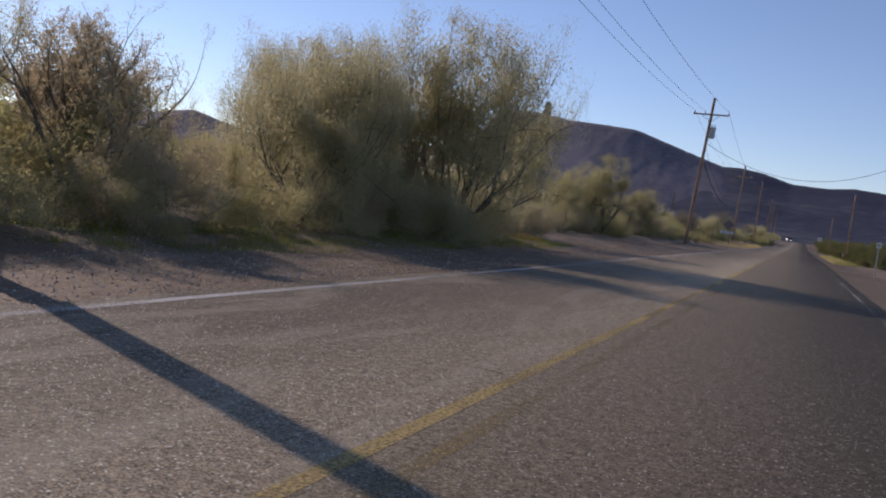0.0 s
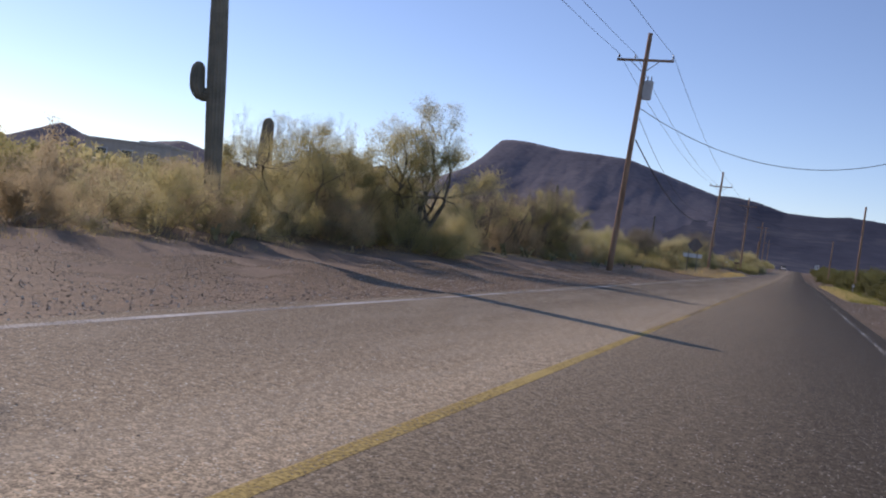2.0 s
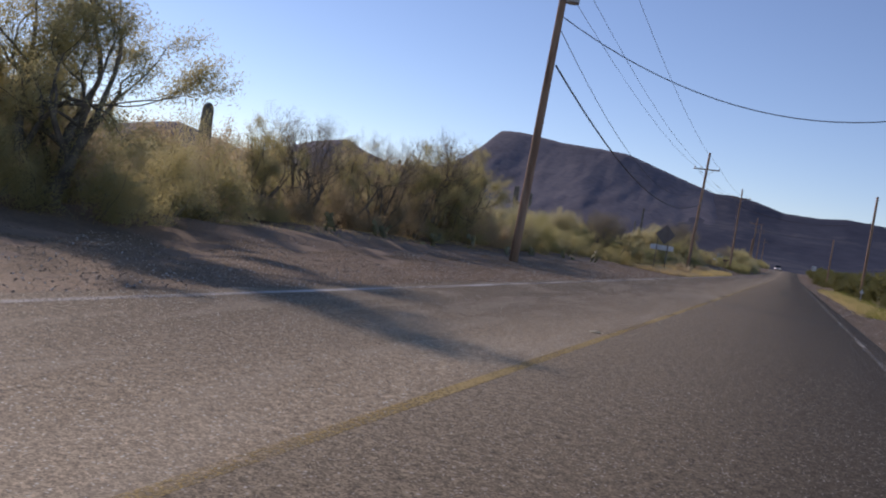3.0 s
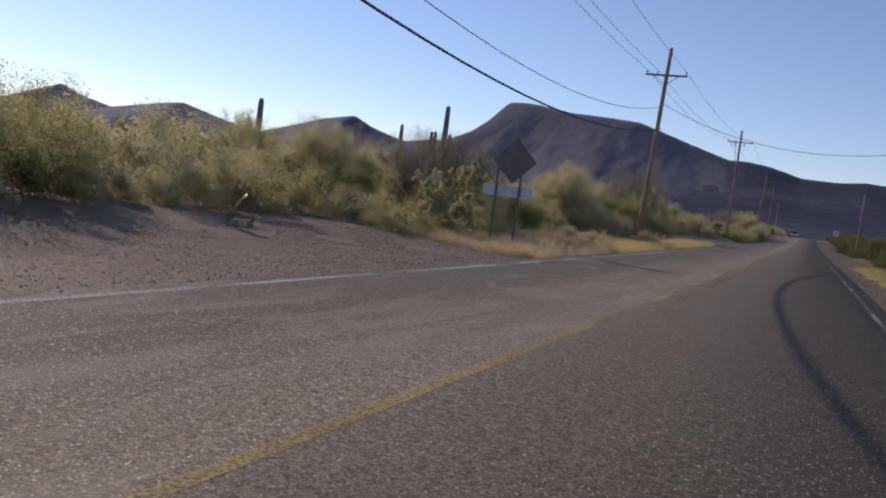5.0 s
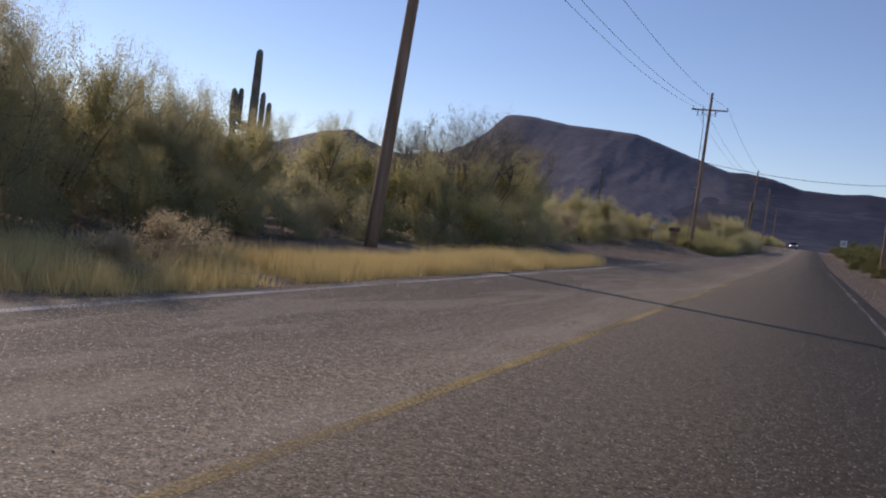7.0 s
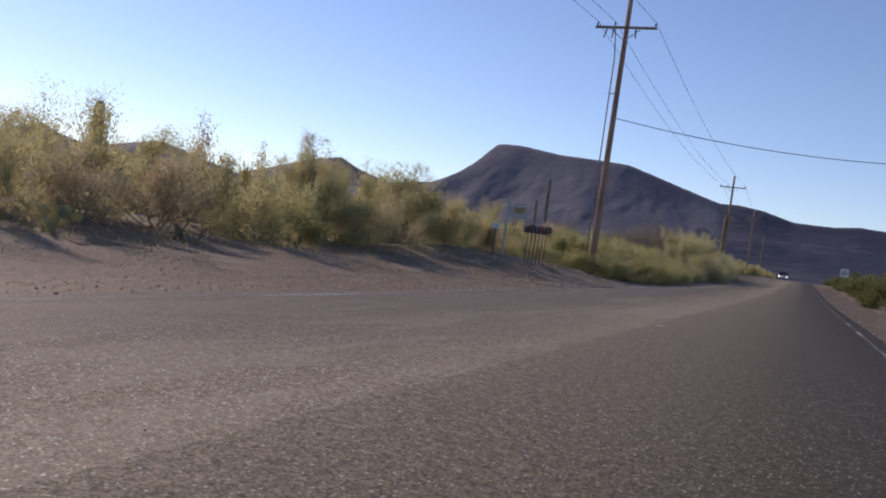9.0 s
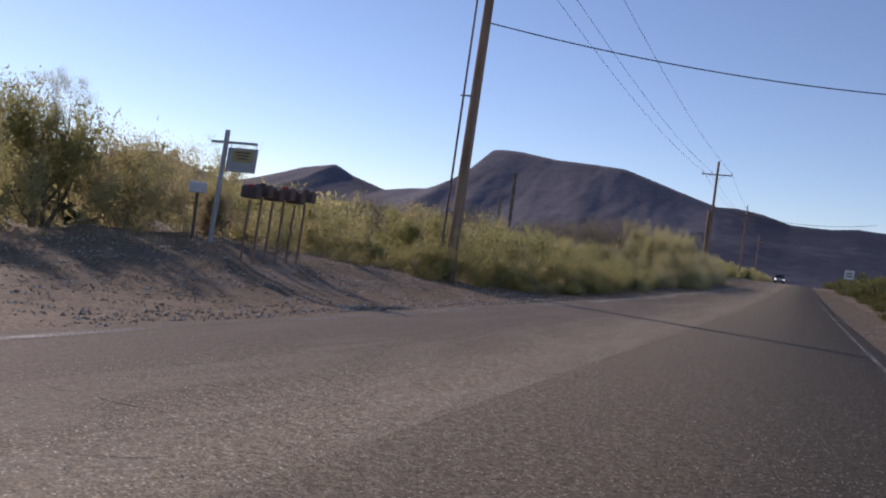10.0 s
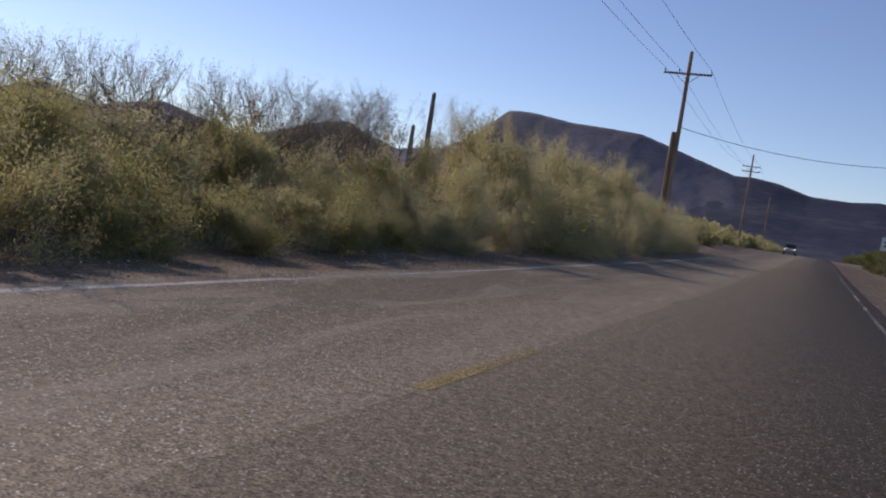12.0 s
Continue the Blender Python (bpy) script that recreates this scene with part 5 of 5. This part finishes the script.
def hanging_sign():
    x, y = -8.72, 185.55
    g = gz(x, y)
    e = thing("yard_sign", x, y, g, "leaning pale post with a hanging grey and tan board", "sign")
    e.rotation_euler.x = radians(-3.5)
    part("post", box(0.075, 0.075, 2.9 - g, (0, 0, (2.9 - g) / 2 - 0.03), 0.01), M_PAINT_OLD, e)
    part("arm", box(1.1, 0.05, 0.05, (0.2, 0, 2.62 - g), 0.01), M_PAINT_OLD, e)
    bd = part("board", box(0.7, 0.03, 0.48, (0.44, 0, 2.28 - g), 0.006), M_PAINT_OLD, e)
    part("printed_field", box(0.5, 0.04, 0.24, (0.46, 0, 2.36 - g), 0.004), M_SIGN_YELLOW, bd, "faded tan field of the board")
    for k in range(3):
        part("letter_bar", box(0.36 - 0.06 * k, 0.046, 0.03, (0.46, 0, 2.43 - 0.06 * k - g), 0.002), M_BOX_BROWN, bd)
    for s in (0.14, 0.74):
        part("hook", rod((s, 0, 2.6 - g), (s, 0, 2.5 - g), 0.008, 0.008, 6), M_METAL, e)


hanging_sign()


def far_sign(x, y, z0, z1, w, label):
    g = gz(x, y)
    e = thing("road_sign", x, y, g, label, "road sign", "signs on the far shoulder")
    part("panel", box(w, 0.02, z1 - z0, (0, -0.04, (z0 + z1) / 2 - g), 0.006), M_PAINT_WHITE, e)
    for k in range(2):
        part("letter_bar", box(w * 0.6, 0.006, (z1 - z0) * 0.14, (0, -0.054, z0 + (z1 - z0) * (0.35 + 0.3 * k) - g), 0.001), M_BOX_BROWN, e)
    part("post", box(0.06, 0.06, z1 - g, (0, 0, (z1 - g) / 2 - 0.03), 0.006), M_METAL, e)


far_sign(7.35, 288.0, 3.05, 4.2, 1.1, "white rectangular road sign on a steel post")


def delineator(x, y):
    g = gz(x, y)
    e = thing("road_marker", x, y, g, "short marker post with a white reflector", "marker post")
    part("post", box(0.07, 0.03, 1.0, (0, 0, 0.47), 0.006), M_METAL, e)
    part("reflector", rod((0, -0.02, 0.75), (0, -0.035, 0.75), 0.12, 0.12, 16), M_PAINT_WHITE, e, "round white reflector")


delineator(6.86, 115.7)
far_sign(6.0, 55.3, 1.66, 1.98, 0.26, "small white sign on a short steel post")


def post_box(x, y, top):
    g = gz(x, y)
    e = thing("post_box", x, y, g, "small pale box on a thin post beside the sign", "mailbox")
    part("box_body", box(0.3, 0.2, 0.22, (0, 0, top - g - 0.1), 0.02), M_PAINT_WHITE, e)
    part("post", box(0.05, 0.05, top - g - 0.18, (0, 0, (top - g - 0.18) / 2 - 0.03), 0.006), M_BOX_BROWN, e)


post_box(-9.05, 185.4, 1.75)


# ---- house beyond the scrub ----
def house(x, y, w, d, top, rz):
    g = gz(x, y)
    e = thing("house", x, y, g, "pale flat-roofed stucco house beyond the scrub", "house", rz=rz)
    h = top - g
    part("wall", box(w, d, h, (0, 0, h / 2 - 0.1), 0.06), M_ADOBE, e)
    part("parapet", box(w + 0.2, d + 0.2, 0.35, (0, 0, h), 0.05), M_ADOBE, e)
    part("roof_block", box(w * 0.3, d * 0.5, 0.4, (w * 0.2, 0, h + 0.3), 0.05), M_ADOBE, e)
    for k in range(3):
        win = part("window", box(1.5, 0.12, 1.2, (-w * 0.3 + k * w * 0.3, -d / 2 - 0.02, h * 0.55), 0.02), M_PAINT_WHITE, e)
        part("pane", box(1.3, 0.06, 1.0, (-w * 0.3 + k * w * 0.3, -d / 2 - 0.07, h * 0.55), 0.01), M_GLASS_DARK, win)


house(-78.0, 118.0, 11.0, 8.0, 6.9, 20)


# ---- vehicles on the road ----
def vehicle(x, y, paint, label, length=4.8, width=1.85, height=1.75):
    g = gz(x, y) if abs(x) > 3.8 else float(road_z(y))
    e = thing("car", x, y, g, label, "car", "oncoming cars")
    # side profile: position along the car (front is -y), lower and upper height, half width
    prof = [(-0.5, 0.42, 0.78, 0.72), (-0.47, 0.28, 0.9, 0.86), (-0.3, 0.26, 1.0, 0.92), (-0.2, 0.26, 1.04, 0.92), (0.1, 0.26, 1.05, 0.92), (0.38, 0.26, 1.04, 0.92), (0.47, 0.3, 0.98, 0.88), (0.5, 0.4, 0.8, 0.76)]

    def loft(rows):
        bm = bmesh.new()
        rings = []
        for fy, z0, z1, hw in rows:
            hw *= width / 1.85
            zs = [(-hw * 0.94, z0), (-hw, z0 + 0.3 * (z1 - z0)), (-hw * 0.97, z1 - 0.06), (-hw * 0.88, z1), (hw * 0.88, z1), (hw * 0.97, z1 - 0.06), (hw, z0 + 0.3 * (z1 - z0)), (hw * 0.94, z0)]
            rings.append([bm.verts.new((px_, fy * length, pz)) for px_, pz in zs])
        for a, b in zip(rings, rings[1:]):
            for i in range(len(a)):
                j = (i + 1) % len(a)
                bm.faces.new((a[i], a[j], b[j], b[i]))
        bm.faces.new(rings[0][::-1])
        bm.faces.new(rings[-1])
        bmesh.ops.recalc_face_normals(bm, faces=bm.faces)
        return bm

    body = part("body", loft(prof), paint, e)
    part("cabin_glass", loft([(-0.21, 1.02, 1.06, 0.84), (-0.08, 1.02, height - 0.08, 0.7), (0.34, 1.02, height - 0.08, 0.7), (0.45, 1.02, 1.1, 0.8)]), M_GLASS_DARK, e, "dark tinted windows")
    part("roof_panel", box(1.34 * width / 1.85, length * 0.42, 0.07, (0, length * 0.13, height - 0.045), 0.025), paint, e)
    for s in (-1, 1):
        part("headlight", box(0.34, 0.08, 0.17, (s * 0.62, -length * 0.485, 0.74), 0.03), M_LAMP, body, "lit headlight")
        part("mirror", box(0.18, 0.1, 0.13, (s * (width / 2 + 0.08), -length * 0.16, 1.08), 0.03), paint, body)
        for fy in (-0.31, 0.3):
            ty = part("tyre", rod((s * (width / 2 - 0.2), fy * length, 0.34), (s * (width / 2 + 0.01), fy * length, 0.34), 0.34, 0.34, 20), M_RUBBER, e)
            part("rim", rod((s * (width / 2 - 0.02), fy * length, 0.34), (s * (width / 2 + 0.025), fy * length, 0.34), 0.2, 0.18, 14), M_METAL, ty)
    part("grille", box(0.8, 0.06, 0.2, (0, -length * 0.49, 0.7), 0.02), M_GLASS_DARK, body)
    part("bumper", box(width * 0.94, 0.16, 0.2, (0, -length * 0.49, 0.46), 0.05), paint, body)


vehicle(-1.9, 350.0, M_CAR_WHITE, "silver grey sport utility car with lit headlights")
vehicle(-2.3, 361.0, M_CAR_DARK, "dark grey car behind a silver one")


# ---- marks and litter on the road ----
def ribbon(name, pts, width, mat, label):
    pts = np.asarray(pts, float)
    t = np.linspace(0, len(pts) - 1, 40)
    x = np.interp(t, range(len(pts)), pts[:, 0])
    y = np.interp(t, range(len(pts)), pts[:, 1])
    k = np.ones(7) / 7
    x[3:-3] = np.convolve(x, k, "valid")
    d = np.stack([np.gradient(x), np.gradient(y)], -1)
    d /= np.linalg.norm(d, axis=1)[:, None]
    nrm = np.stack([-d[:, 1], d[:, 0]], -1) * width / 2
    z = road_z(y) + 0.009
    v = np.stack([np.stack([x + nrm[:, 0], y + nrm[:, 1], z], -1), np.stack([x - nrm[:, 0], y - nrm[:, 1], z], -1)], 1).reshape(-1, 3)
    i = np.arange(39)
    q = np.stack([2 * i, 2 * i + 1, 2 * i + 3, 2 * i + 2], -1)
    tagged(new(name, mesh_np(name, v, q, mat)), label, "road marking", kind="structure")


ribbon("tyre_mark_1", [(1.0, 113.3), (1.03, 114.5), (1.06, 115.6), (1.1, 117.0)], 0.024, M_TAR, "thin dark scratch on the asphalt")
ribbon("tyre_mark_2", [(1.12, 113.3), (1.14, 114.5), (1.17, 115.6), (1.2, 116.9)], 0.02, M_TAR, "thin dark scratch on the asphalt")


def litter(x, y, sx, sy, mat, label, seed, rz):
    rng = random.Random(seed)
    bm = bmesh.new()
    bmesh.ops.create_grid(bm, x_segments=8, y_segments=6, size=0.5)
    for v in bm.verts:
        v.co.z = 0.14 + 0.12 * noise.noise(Vector((v.co.x * 3, v.co.y * 3, seed))) - 0.35 * (v.co.x ** 2)
        v.co.x += rng.uniform(-0.03, 0.03)
    bmesh.ops.solidify(bm, geom=bm.faces[:], thickness=0.06)
    low = min(v.co.z for v in bm.verts)
    for v in bm.verts:
        v.co = Vector((v.co.x * sx, v.co.y * sy, (v.co.z - low) * sy * 0.7))
    me = bpy.data.meshes.new("litter")
    bm.to_mesh(me)
    bm.free()
    me.materials.append(mat)
    o = new("litter", me)
    o.matrix_basis = pose(x, y, float(road_z(y)) + 0.004, 0, 0, rz)
    tagged(o, label, "litter", "litter on the road")


litter(-0.12, 99.4, 0.11, 0.07, M_CARD, "crumpled brown cardboard scrap on the road", 1, 20)
litter(0.28, 99.5, 0.12, 0.08, M_CARD, "crumpled brown cardboard scrap on the road", 2, -10)
litter(-0.33, 31.0, 0.12, 0.06, M_CARD, "flat pale scrap on the road", 5, 30)
litter(0.13, 31.1, 0.11, 0.06, M_CARD, "flat pale scrap on the road", 6, -20)
litter(-0.21, 59.2, 0.13, 0.1, M_CLOTH, "crumpled pale rag on the road", 3, 35)

litter(-0.23, 110.0, 0.1, 0.06, M_CARD, "crumpled brown cardboard scrap on the road", 7, 15)
litter(0.22, 110.0, 0.12, 0.07, M_CARD, "crumpled brown cardboard scrap on the road", 8, -25)
litter(0.13, 168.1, 0.13, 0.05, M_CLOTH, "pale twisted rag on the road", 9, 10)
litter(0.14, 62.7, 0.06, 0.04, M_CLOTH, "small pale scrap on the road", 10, 50)
litter(-0.9, 185.2, 0.06, 0.05, M_CLOTH, "small pale scrap on the road", 11, 70)


def pebbles(name, n, x0, x1, y0, y1, s0, s1, label, seed):
    rng = np.random.default_rng(seed)
    base = np.array([(1, 0, 0), (-1, 0, 0), (0, 1, 0), (0, -1, 0), (0, 0, 1), (0, 0, -0.5)], float)
    faces = np.array([(0, 2, 4), (2, 1, 4), (1, 3, 4), (3, 0, 4), (2, 0, 5), (1, 2, 5), (3, 1, 5), (0, 3, 5)])
    x, y = rng.uniform(x0, x1, n), rng.uniform(y0, y1, n)
    s = rng.uniform(s0, s1, n) * rng.uniform(0.5, 1.0, n)
    z = np.where(np.abs(x) < 3.75, road_z(y), ground_z(x, y) + 0.012)
    a = rng.uniform(0, 6.28, n)
    j = base[None] * rng.uniform(0.6, 1.2, (n, 6, 1)) * s[:, None, None] * np.array([1, 1, 0.7])
    v = np.stack([j[..., 0] * np.cos(a)[:, None] - j[..., 1] * np.sin(a)[:, None], j[..., 0] * np.sin(a)[:, None] + j[..., 1] * np.cos(a)[:, None], j[..., 2]], -1)
    v = v + np.stack([x, y, z + s * 0.2], -1)[:, None]
    f = (faces[None] + (np.arange(n) * 6)[:, None, None]).reshape(-1, 3)
    tagged(new(name, mesh_np(name, v.reshape(-1, 3), np.zeros((0, 4)), M_STONE, tris=f)), label, "stones", kind="stuff")


pebbles("gravel", 46000, -9.0, -3.7, 0, 106, 0.007, 0.026, "loose brown and pale stones on the gravel shoulder", 1)
pebbles("gravel", 32000, -11.5, -3.7, 150, 262, 0.007, 0.026, "loose brown and pale stones on the gravel shoulder", 2)
pebbles("gravel", 9000, -9.5, -3.8, 178, 197, 0.01, 0.04, "coarse loose stones on the gravel bank", 5)
pebbles("gravel", 6000, 3.9, 6.6, 60, 262, 0.01, 0.04, "loose stones on the far shoulder", 6)
pebbles("road_chips", 26000, -3.6, 2.2, 0, 262, 0.003, 0.010, "loose pale chips on the road", 3)


def road_cracks(n, seed):
    """Short dark cracks and crumbs of tar in the worn lane."""
    rng = np.random.default_rng(seed)
    V = []
    for _ in range(n):
        y, x = rng.uniform(2, 262), -3.4 * rng.random() ** 0.7 - 0.1
        a, length = rng.normal(0.35, 0.5), rng.uniform(0.12, 0.55)
        t = np.linspace(-0.5, 0.5, 7)
        px_ = x + np.cos(a) * t * length + rng.normal(size=7) * 0.012
        py_ = y + np.sin(a) * t * length + rng.normal(size=7) * 0.012
        w = rng.uniform(0.004, 0.011) * np.sin(np.linspace(0.25, math.pi - 0.25, 7))
        z = road_z(py_) + 0.0025
        V.append(np.stack([np.stack([px_, py_ - w, z], -1), np.stack([px_, py_ + w, z], -1)], 1).reshape(-1, 3))
    i = np.arange(6)
    q0 = np.stack([2 * i, 2 * i + 2, 2 * i + 3, 2 * i + 1], -1)
    q = (q0[None] + (np.arange(n) * 14)[:, None, None]).reshape(-1, 4)
    tagged(new("road_cracks", mesh_np("road_cracks", np.concatenate(V), q, M_TAR)), "short dark cracks and tar crumbs in the asphalt", "road crack", kind="stuff")


road_cracks(420, 21)
